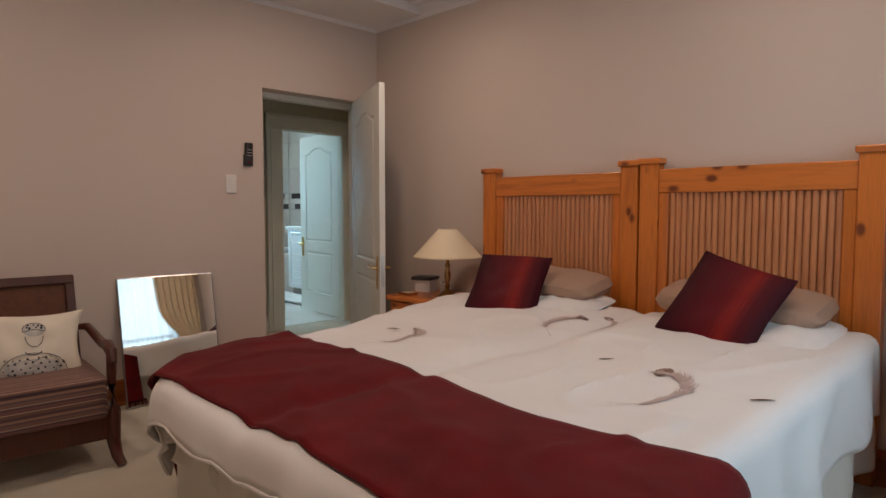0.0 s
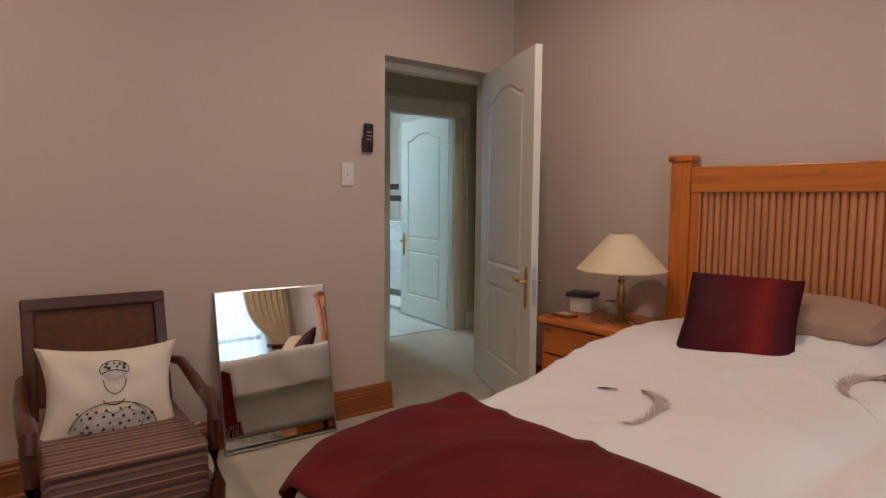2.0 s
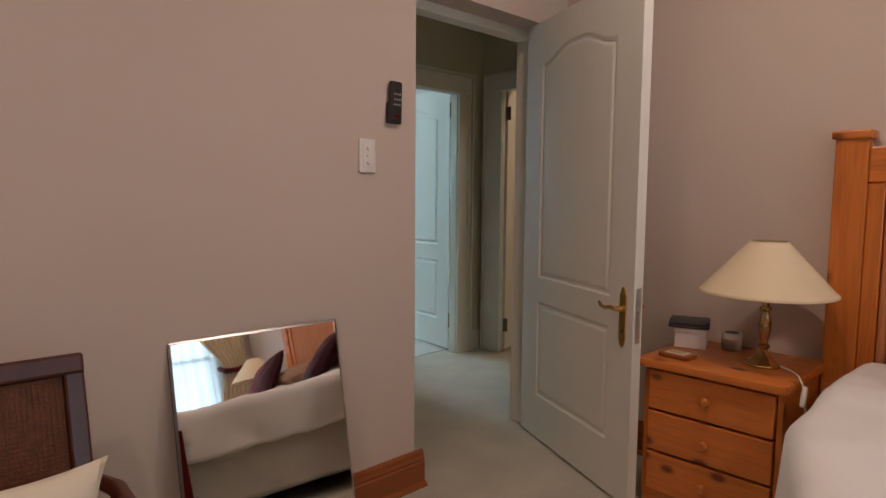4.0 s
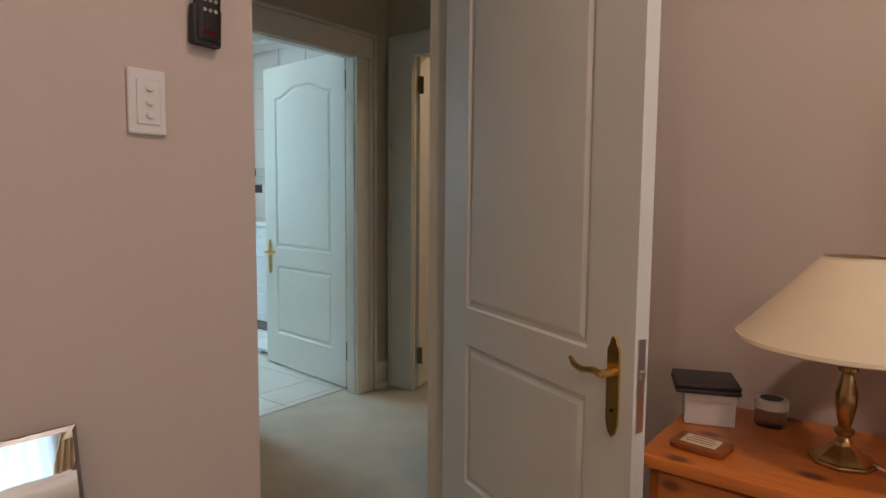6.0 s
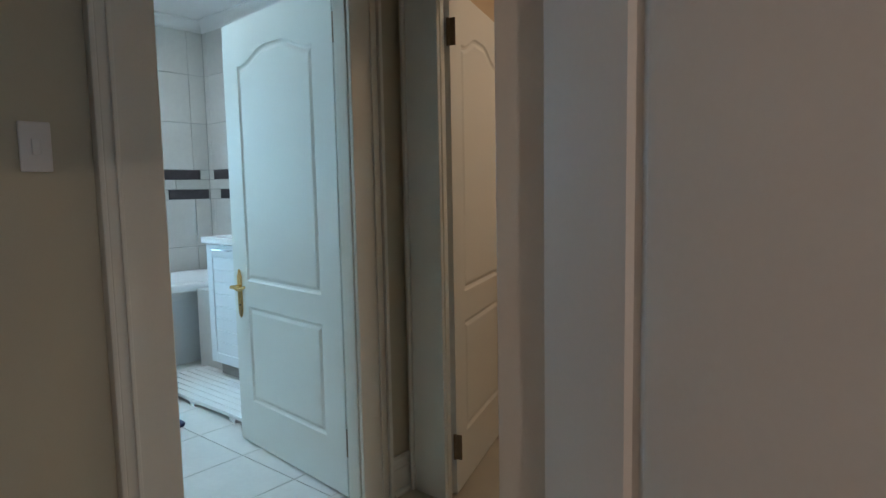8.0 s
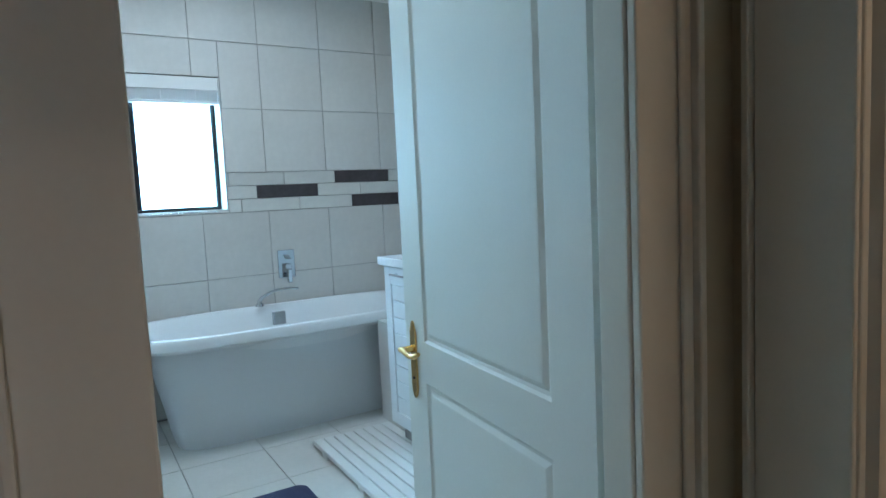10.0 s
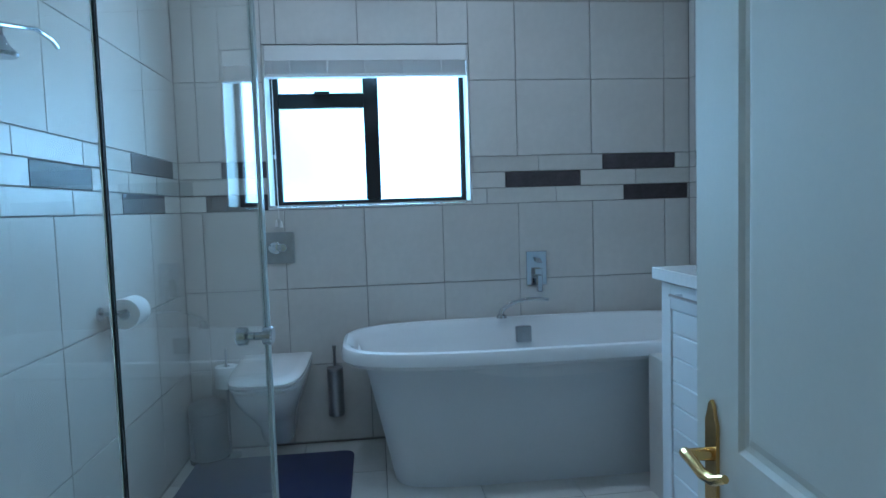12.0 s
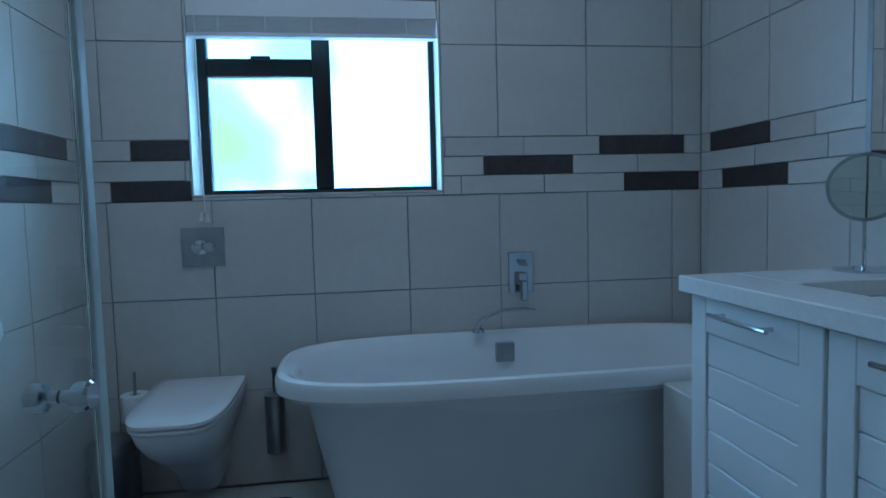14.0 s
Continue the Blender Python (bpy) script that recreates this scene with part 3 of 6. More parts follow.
def door(name, at, w, h, t, y_off, margin, label, gap=0.012):
    d = thing(name, at, label, "door", kind="structure")
    leaf = moved(door_leaf(w, h, t, margin), Matrix.Translation((0, y_off, gap)))
    part("leaf", leaf, M_DOOR, d, "white enamelled leaf with two moulded panels")
    lever_set(d, w, 0.745, y_off, -1)
    lever_set(d, w, 0.745, y_off + t, 1)
    part("latch_plate", joined(box((w - 0.0005, y_off + t / 2 - 0.011, 0.655), (w + 0.002, y_off + t / 2 + 0.011, 0.865)), box((w, y_off + t / 2 - 0.007, 0.775), (w + 0.01, y_off + t / 2 + 0.007, 0.795), 0.002)), M_STEEL, d, "steel lock face with its latch")
    return d


d1 = door("door_1", pose(3.42, 4.927, 0, 0, 0, -114.56), 0.90, 2.015, 0.04, -0.04, 0.155, "open white panelled bedroom door with brass handles")
d2 = door("door_2", pose(4.27, 6.342, 0, 0, 0, 84.6), 0.885, 1.99, 0.04, 0, 0.135, "open white panelled bathroom door with brass handles")
d3 = door("door_3", pose(4.502, 6.05, 0, 0, 0, 19.5), 0.785, 1.98, 0.04, -0.04, 0.13, "open white panelled door to the room beyond")
for z in (0.16, 1.76):
    part("hinge", joined(lathe([(0.0, 0), (0.008, 0), (0.008, 0.11), (0, 0.11)], 12, Matrix.Translation((-0.010, 0.036, z + 0.02))), box((-0.012, 0.006, z + 0.02), (-0.002, 0.036, z + 0.13))), M_HINGE, d2, "dull bronze butt hinge", True)
    hinge(d3, -0.006, -0.036, z)


def door_frame(name, boxes, label):
    f = thing(name, pose(*boxes[0][1][0][:2], 0), label, "door frame", kind="structure")
    for nm, (lo, hi) in boxes:
        part(nm, box(lo, hi, 0.004, 2), M_TRIM, f, worldly=True)
    return f


door_frame("trim_door_frame_1", [("jamb", ((2.546, 4.975, 0), (2.608, 5.056, 2.028))), ("jamb", ((3.432, 4.955, 0), (3.494, 5.056, 2.028))), ("head", ((2.608, 4.975, 1.985), (3.432, 5.056, 2.032)))], "cream painted frame in the deep bedroom doorway")
door_frame("trim_door_frame_2", [("jamb", ((3.472, 6.236, 0), (3.505, 6.424, 1.99))), ("jamb", ((4.2, 6.236, 0), (4.349, 6.302, 1.99))), ("jamb", ((4.336, 6.304, 0), (4.352, 6.424, 1.99))),
           ("head", ((3.507, 6.236, 1.942), (4.198, 6.302, 2.006))), ("head", ((3.507, 6.304, 1.996), (4.334, 6.424, 2.01))),
           ("architrave", ((3.345, 6.216, 0), (3.503, 6.234, 1.945))), ("architrave", ((4.203, 6.216, 0), (4.335, 6.234, 1.945))), ("architrave", ((3.345, 6.216, 1.947), (4.335, 6.234, 2.07))),
           ("bead", ((3.328, 6.204, 0), (3.343, 6.238, 2.07))), ("bead", ((3.372, 6.207, 0), (3.386, 6.215, 1.945))), ("bead", ((4.337, 6.204, 0), (4.354, 6.238, 2.07))), ("bead", ((4.296, 6.207, 0), (4.308, 6.215, 1.945))), ("bead", ((3.328, 6.202, 2.072), (4.354, 6.238, 2.09)))], "cream painted bathroom door frame with wide architraves")
door_frame("trim_door_frame_3", [("jamb", ((4.472, 5.296, 0), (4.624, 5.33, 2.005))), ("jamb", ((4.472, 6.022, 0), (4.496, 6.132, 2.005))), ("jamb", ((4.498, 6.114, 0), (4.624, 6.134, 2.005))), ("head", ((4.472, 5.332, 1.97), (4.496, 6.02, 2.01))), ("head", ((4.498, 5.332, 1.996), (4.624, 6.112, 2.01))),
           ("architrave", ((4.455, 5.19, 0), (4.470, 5.328, 1.97))), ("architrave", ((4.455, 6.024, 0), (4.470, 6.185, 1.97))), ("architrave", ((4.455, 5.19, 1.972), (4.470, 6.185, 2.08))),
           ("bead", ((4.443, 6.187, 0), (4.474, 6.202, 2.08))), ("bead", ((4.448, 5.18, 2.082), (4.474, 6.202, 2.1)))], "cream painted frame of the second hall door")
solo("trim_threshold", box((3.507, 6.352, 0), (4.334, 6.372, 0.004)), M_STEEL, "thin metal strip between carpet and tiles", "threshold", kind="structure")


# ---- bedroom: beds ----
def wrinkle(x, y, k=1.0):
    a = noise.noise(Vector((x * 2.2, y * 2.2, 3.1))) * 0.016 + noise.noise(Vector((x * 6 + y * 2, y * 5, 7.7))) * 0.006 + noise.noise(Vector((x * 17, y * 11, 1.7))) * 0.003 + 0.011 * max(0.0, 1 - 7 * abs(noise.noise(Vector((x * 2.1 + y * 1.3, y * 3.4 - x, 9.2))))) - 0.002
    return a * k


def fold_profile(d, r):
    """Along a cloth that turns over an edge: (outward, downward) after d metres."""
    if d <= 0:
        return d, 0.0
    q = r * math.pi / 2
    if d < q:
        return r * math.sin(d / r), r * (1 - math.cos(d / r))
    return r + (d - q) * 0.06, r + (d - q)


def bed_height(x, y):
    """The upper side of the made bed."""
    z = 0.625 + wrinkle(x, y, 1.0)
    z += 0.035 * max(0.0, min(1.0, (x - 2.5) / 0.6))
    z -= 0.024 * math.exp(-((y - 2.36) / 0.06) ** 2)
    foot = max(0.0, 1.55 - x) / 0.5
    z -= 0.03 * foot * foot + 0.05 * foot * foot * max(0.0, abs(y - 2.3) - 0.45) / 0.45
    return z


def draped(x0, x1, y0, y1, dx0, dy0, dy1, r, corners=(0.12, 0.36), lift=0.0, step=0.03, fold=0.02, height=bed_height):
    """A cloth over the bed's top that hangs by dx0, dy0, dy1 over the foot and the two sides, round the foot's corners."""
    us = np.arange(x0 - dx0, x1 + step / 2, step)
    vs = np.arange(y0 - dy0, y1 + dy1 + step / 2, step)
    bm = bmesh.new()
    grid = []
    for u in us:
        row = []
        for v in vs:
            corner = corners[0] if v < (y0 + y1) / 2 else corners[1]
            cx, cy = max(u, x0 + corner), min(max(v, y0 + corner), y1 - corner)
            ex, ey = u - cx, v - cy
            far = math.hypot(ex, ey)
            out, drop = fold_profile(far - corner, r)
            if far > corner:
                x, y = cx + ex / far * (corner + out), cy + ey / far * (corner + out)
            else:
                x, y = u, v
            if drop > 0.02:
                w = fold * min(1.0, drop / 0.25) * math.sin((u * 13 if abs(ey) > abs(ex) else v * 13) + noise.noise(Vector((u * 3, v * 3, 5))) * 3)
                x, y = x + ex / far * w, y + ey / far * w
            z = height(min(max(x, x0), x1), min(max(y, y0), y1)) + lift - drop
            row.append(bm.verts.new((x, y, max(0.012, z))))
        grid.append(row)
    for a, b in zip(grid, grid[1:]):
        for i in range(len(a) - 1):
            bm.faces.new((a[i], b[i], b[i + 1], a[i + 1]))
    return bm


def thickened(ob, t, sub=0):
    md = ob.modifiers.new("thickness", "SOLIDIFY")
    md.thickness, md.offset = t, 1.0
    return ob


BX0, BX1, BY0, BYM, BY1 = 1.15, 3.46, 1.42, 2.36, 3.2
for y0, y1, fx0 in ((BY0, BYM - 0.01, BX0), (BYM + 0.01, BY1 - 0.12, BX0 + 0.09)):
    b = thing("single_bed", pose((BX0 + BX1) / 2, (y0 + y1) / 2, 0), "single bed pushed beside its twin, under white linen", "bed", "twin beds")
    part("base", box((fx0 + 0.05, y0 + 0.02, 0.08), (BX1, y1 - 0.02, 0.34), 0.02, 2), M_SHEET, b, "cream covered bed base", worldly=True)
    part("mattress", box((fx0 + 0.03, y0, 0.345), (BX1, y1, 0.585), 0.05, 3), M_SHEET, b, "cream mattress", True, worldly=True)
    for lx in (fx0 + 0.15, BX1 - 0.15):
        for ly in (y0 + 0.12, y1 - 0.12):
            part("leg", lathe([(0, 0), (0.025, 0), (0.03, 0.085), (0, 0.085)], 12, Matrix.Translation((lx, ly, 0))), M_MAHOG, b, worldly=True)
valance = draped(BX0 + 0.04, BX1, BY0 + 0.03, BY1 - 0.15, 0.46, 0.44, 0.44, 0.03, (0.06, 0.05), -0.05, 0.022, 0.022, lambda x, y: 0.58)
for v in valance.verts:
    if v.co.z < 0.5:
        p, q = v.co.y * 2.2 + v.co.x, v.co.z * 3.5 - v.co.y
        ridge = max(0.0, 1 - 5 * abs(noise.noise(Vector((p * 1.5, q * 2.2, 4.4))))) + 0.6 * max(0.0, 1 - 5 * abs(noise.noise(Vector((p * 3, q * 2.5, 8.4)))))
        v.co.x -= 0.026 * ridge
    if v.co.x < 1.6:
        v.co.x += 0.085 * max(0.0, min(1.0, (v.co.y - 2.3) / 0.6))
bed_skirt = thickened(solo("bed_valance", valance, M_SHEET, "creased cream cotton skirt round the bed base", "bed skirt", smooth=True), 0.004)
duvet = solo("duvet", draped(BX0, BX1 - 0.1, BY0, BY1 - 0.05, 0.14, 0.34, 0.3, 0.05, (0.12, 0.3), 0.0, 0.02, 0.022), M_DUVET, "white duvet printed with brown feathers, loosely spread", "duvet", smooth=True)
hem = [v.co.copy() for v in duvet.data.vertices if v.index < round((BY1 - 0.05 + 0.3 - BY0 + 0.34) / 0.02) + 1]
thickened(duvet, 0.012)
part("hem", tube([p + Vector((-0.008, 0, -0.002 + 0.006 * math.sin(k * 0.9))) for k, p in enumerate(hem[::3])], 0.007, 7), M_DUVET, duvet, "rolled white hem", True)


def corner_flap():
    """The duvet's loose corner, hanging folded over the foot of the bed."""
    bm = bmesh.new()
    side, out = Vector((0.66, 0.75, 0)), Vector((-0.75, 0.66, 0))
    rows = []
    for k in range(15):
        v = k / 14
        row = []
        for i in range(17):
            u = 2 * i / 16 - 1
            w = 0.19 * (1 - 0.62 * v ** 1.3)
            fold = 0.02 * math.sin(u * 6.5 + v * 1.5) * (0.3 + v) + 0.012 * noise.noise(Vector((u * 2, v * 3, 4)))
            p = Vector((1.265, 3.05, 0.572)) + side * (u * w + 0.03 * v) + out * (0.05 * math.sin(min(1, v * 2.2) * math.pi / 2) + fold)
            p.z -= 0.235 * v * (1 - 0.18 * u * u) + 0.03 * u * u
            row.append(bm.verts.new(p))
        rows.append(row)
    for a, b in zip(rows, rows[1:]):
        for i in range(16):
            bm.faces.new((a[i], a[i + 1], b[i + 1], b[i]))
    bmesh.ops.recalc_face_normals(bm, faces=bm.faces[:])
    return bm


thickened(part("loose_corner", corner_flap(), M_DUVET, duvet, "white duvet corner hanging in folds", True), 0.008)


def widened(ob):
    """The bedding spreads towards the bedside table near the pillows."""
    top = ob
    while top.parent:
        top = top.parent
    at = top.matrix_basis.translation
    for v in ob.data.vertices:
        x, y = v.co.x + at.x, v.co.y + at.y
        v.co.y += 0.27 * max(0.0, min(1.0, (x - 1.85) / 0.8)) * max(0.0, min(1.0, (y - 2.75) / 0.4))


widened(duvet)
widened(bed_skirt)
for o in b.children:
    if o.name.startswith(("base", "mattress")):
        for v in o.data.vertices:
            if v.co.y > 0 and v.co.x > 0:
                v.co.y += 0.3


def quill_point(points, u):
    """A smooth curve through points."""
    n = len(points) - 1
    k = min(int(u * n), n - 1)
    f = u * n - k
    p = [Vector(points[min(max(k + i, 0), n)]) for i in (-1, 0, 1, 2)]
    return 0.5 * (2 * p[1] + (p[2] - p[0]) * f + (2 * p[0] - 5 * p[1] + 4 * p[2] - p[3]) * f * f + (3 * p[1] - p[0] - 3 * p[2] + p[3]) * f ** 3)


def strip(bm, pts, w0, w1):
    """A flat tapering stroke on the duvet."""
    a, c = Vector(pts[0]), Vector(pts[-1])
    side = Vector((-(c - a).y, (c - a).x)).normalized()
    prev = None
    for k, p in enumerate(pts):
        p = Vector(p)
        w = w0 + (w1 - w0) * k / (len(pts) - 1)
        pair = [bm.verts.new((q.x, q.y, bed_height(q.x, q.y) + 0.0155)) for q in (p + side * w, p - side * w)]
        if prev:
            bm.faces.new((prev[0], prev[1], pair[1], pair[0]))
        prev = pair


def feather(points, width):
    """A printed feather: a bare quill, loose barbs on both sides."""
    bm = bmesh.new()
    strip(bm, [quill_point(points, u / 10) for u in range(0, 4)], 0.0012, 0.0016)
    for k in range(380):
        u = 0.2 + 0.72 * random.random()
        p, q = quill_point(points, u), quill_point(points, min(1, u + 0.02))
        d = (q - p).normalized()
        s = random.choice((-1, 1))
        nn = Vector((-d.y, d.x)) * s
        full = math.sin(math.pi * min(1, (u - 0.12) / 0.95))
        ln = width * full * random.uniform(0.35, 1.0) * (1.25 if s > 0 else 0.75)
        way = (d * random.uniform(1.1, 2.4) + nn).normalized()
        strip(bm, [p, p + way * ln * 0.5, p + way * ln + d * ln * 0.3], random.uniform(0.0009, 0.0022), 0.0002)
    for k in range(10):
        strip(bm, [quill_point(points, 0.2 + 0.08 * k), quill_point(points, min(1, 0.24 + 0.08 * k)), quill_point(points, min(1, 0.28 + 0.08 * k))], 0.006, 0.006)
    bmesh.ops.recalc_face_normals(bm, faces=bm.faces[:])
    return bm


def feather_tip(points, width):
    bm = bmesh.new()
    for k in range(16):
        u = 0.86 + 0.14 * k / 15
        p, q = quill_point(points, u - 0.03), quill_point(points, min(1, u))
        nn = Vector((-(q - p).y, (q - p).x)).normalized()
        w = width * 0.62 * math.sin(math.pi * (0.15 + 0.8 * k / 15))
        strip(bm, [q - nn * w * random.uniform(0.7, 1), q, q + nn * w * random.uniform(0.7, 1)], 0.0035, 0.003)
    bmesh.ops.recalc_face_normals(bm, faces=bm.faces[:])
    return bm


for pts, wd in ((((1.928, 1.751), (2.0, 1.66), (2.184, 1.635), (2.3, 1.70), (2.31, 1.79)), 0.075), (((1.89, 2.851), (1.98, 2.78), (2.13, 2.79), (2.24, 2.87), (2.21, 2.95)), 0.07),
                (((2.58, 2.411), (2.66, 2.50), (2.76, 2.545), (2.88, 2.53), (2.92, 2.44)), 0.06), (((2.6, 2.29), (2.75, 2.30), (2.9, 2.315), (3.02, 2.35), (3.05, 2.42)), 0.05)):
    part("feather_print", feather(pts, wd), M_FEATHER, duvet, "printed pale brown fluffy feather")
    part("feather_tip", feather_tip(pts, wd), M_TIP, duvet, "printed dark brown feather tip")
for cx, cy, ln, turn in ((2.38, 2.02, 0.055, -50), (2.25, 1.44, 0.075, -45), (2.2, 3.02, 0.065, -60)):
    ca, sa = math.cos(radians(turn)), math.sin(radians(turn))
    bm = bmesh.new()
    for k in range(9):
        o, w = 0.0015 * (k - 4), ln / 2 * math.sqrt(1 - ((k - 4) / 4.6) ** 2)
        strip(bm, [(cx - ca * w - sa * o, cy - sa * w + ca * o), (cx - sa * o, cy + ca * o + 0.003), (cx + ca * w - sa * o, cy + sa * w + ca * o)], 0.0012, 0.001)
    bmesh.ops.recalc_face_normals(bm, faces=bm.faces[:])
    part("feather_print", bm, M_TIP, duvet, "small printed brown feather")


throw = solo("throw_blanket", draped(BX0, 1.74, BY0 - 0.06, BY1, 0.012, 0.4, 0.52, 0.07, (0.06, 0.26), 0.016, 0.022, 0.014), M_THROW, "burgundy fleece throw across the foot of the beds", "throw blanket", smooth=True)
for v in throw.data.vertices:
    u = (v.co.x - BX0) / 0.6
    v.co.x += (0.05 * math.sin(v.co.y * 2.6 + 0.5) + 0.02 * math.sin(v.co.y * 6)) * (0.3 + 0.7 * u)
    hang = max(0.0, min(1.0, (0.62 - v.co.z) / 0.08)) if v.co.y > BY1 - 0.02 else 0.0
    v.co.x += 0.22 * hang * max(0.0, min(1.0, (v.co.x - 1.3) / 0.4))
    v.co.y -= 0.015 * hang
widened(throw)
thickened(throw, 0.008)
fr = bmesh.new()
for k in range(120):
    x = 1.36 + k * 0.0055
    b = tube([(x, BY1 + 0.085, 0.19), (x + random.uniform(-0.006, 0.006), BY1 + 0.085, 0.15), (x + random.uniform(-0.012, 0.012), BY1 + 0.083, 0.095)], 0.003, 5)
    t = bpy.data.meshes.new("tmp")
    b.to_mesh(t)
    fr.from_mesh(t)
    bpy.data.meshes.remove(t)
    b.free()
part("fringe", fr, M_THROW, throw, "twisted burgundy fringe")


def pillow(w, h, t, pinch=0.05, n=22, slack=1.0, soft=0.0):
    """A stuffed cushion standing in the xz plane, centred, thick along y."""
    bm = bmesh.new()
    sides = []
    for s in (1, -1):
        grid = []
        for i in range(n + 1):
            row = []
            for j in range(n + 1):
                a, b = 2 * i / n - 1, 2 * j / n - 1
                e = max(0.0, (1 - abs(a) ** 2.6)) * max(0.0, (1 - abs(b) ** 2.6))
                x = a * w / 2 * (1 - pinch * (1 - b * b) * abs(a))
                z = b * h / 2 * (1 - pinch * (1 - a * a) * abs(b))
                x, z = x * (1 - soft * a * a * b ** 4), z * (1 - soft * b * b * a ** 4)
                y = s * t / 2 * e ** (0.42 - 0.6 * soft) + slack * 0.006 * noise.noise(Vector((x * 12, z * 12, s * 3.0))) * e
                row.append(bm.verts.new((x, y, z)))
            grid.append(row)
        sides.append(grid)
        for p, q in zip(grid, grid[1:]):
            for j in range(n):
                bm.faces.new((p[j], q[j], q[j + 1], p[j + 1]))
    bmesh.ops.remove_doubles(bm, verts=bm.verts[:], dist=0.0008)
    bmesh.ops.recalc_face_normals(bm, faces=bm.faces[:])
    return bm


def pillow_thing(name, size, at, material, label, category, group=""):
    return solo(name, pillow(*size), material, label, category, group, smooth=True, at=None) if at is None else tagged(placed(name, pillow(*size), material, at), label, category, group)


def placed(name, bm, material, at):
    ob = new(name, mesh_from(bm, name, material, True))
    ob.matrix_basis = at
    return ob


# sleeping pillows lie almost flat against the headboards
for cy, cx in ((2.9, 3.15), (1.83, 3.15)):
    pillow_thing("pillow", (0.7, 0.42, 0.12, 0.03, 26, 5, 0.06), pose(cx + 0.03, cy - 0.02, 0.668, -84, 0, -90), M_DUVET, "white sleeping pillow lying on the bed", "pillow", "white pillows")
    pillow_thing("pillow", (0.74, 0.36, 0.15, 0.02, 26, 2.5, 0.14), pose(cx + 0.13, cy + 0.04, 0.765, -80, 2, -90), M_TAUPE, "taupe cotton pillow propped on the white one", "pillow", "taupe pillows")
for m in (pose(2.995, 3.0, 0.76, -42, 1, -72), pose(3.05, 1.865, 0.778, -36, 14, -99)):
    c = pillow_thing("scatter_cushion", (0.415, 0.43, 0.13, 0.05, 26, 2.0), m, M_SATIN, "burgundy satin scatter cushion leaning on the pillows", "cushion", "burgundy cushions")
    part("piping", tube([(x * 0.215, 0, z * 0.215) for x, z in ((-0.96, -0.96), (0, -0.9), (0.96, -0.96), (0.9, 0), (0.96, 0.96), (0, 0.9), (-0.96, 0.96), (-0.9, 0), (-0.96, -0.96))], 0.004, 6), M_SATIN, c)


# ---- headboards ----
def headboard(y0, y1, z_top, label):
    h = thing("headboard", pose(3.52, (y0 + y1) / 2, 0), label, "headboard", "pine headboards")
    pw = 0.105
    for a in (y0, y1 - pw):
        p = part("post", box((3.484, a, 0), (3.556, a + pw, z_top - 0.03), 0.006, 2), M_PINE_Z, h, "square pine post", worldly=True)
        part("cap", box((3.472, a - 0.012, z_top - 0.032), (3.558, a + pw + 0.012, z_top), 0.007, 2), M_PINE_Y, p, worldly=True)
    ya, yb = y0 + pw, y1 - pw
    part("top_rail", box((3.492, ya, z_top - 0.185), (3.55, yb, z_top - 0.06), 0.006, 2), M_PINE_Y, h, "broad pine top rail", worldly=True)
    part("bottom_rail", box((3.494, ya, 0.36), (3.548, yb, 0.5), 0.005, 2), M_PINE_Y, h, worldly=True)
    for a, b in ((ya, ya + 0.052), (yb - 0.052, yb)):
        part("stile", box((3.498, a, 0.5), (3.546, b, z_top - 0.185), 0.004, 1), M_PINE_Z, h, worldly=True)
    n = 25
    w = (yb - ya - 0.104) / n
    me = mesh_from(lathe([(0, 0.5), (w * 0.47, 0.5), (w * 0.47, z_top - 0.185), (0, z_top - 0.185)], 10), "slat", M_SLAT, True)
    for k in range(n):
        piece("slat", me, pose(3.522 - 3.52, ya + 0.052 + (k + 0.5) * w - (y0 + y1) / 2, 0), h)


headboard(2.50, 3.616, 1.45, "varnished knotty pine headboard with upright slats")
headboard(1.385, 2.489, 1.455, "varnished knotty pine headboard with upright slats")


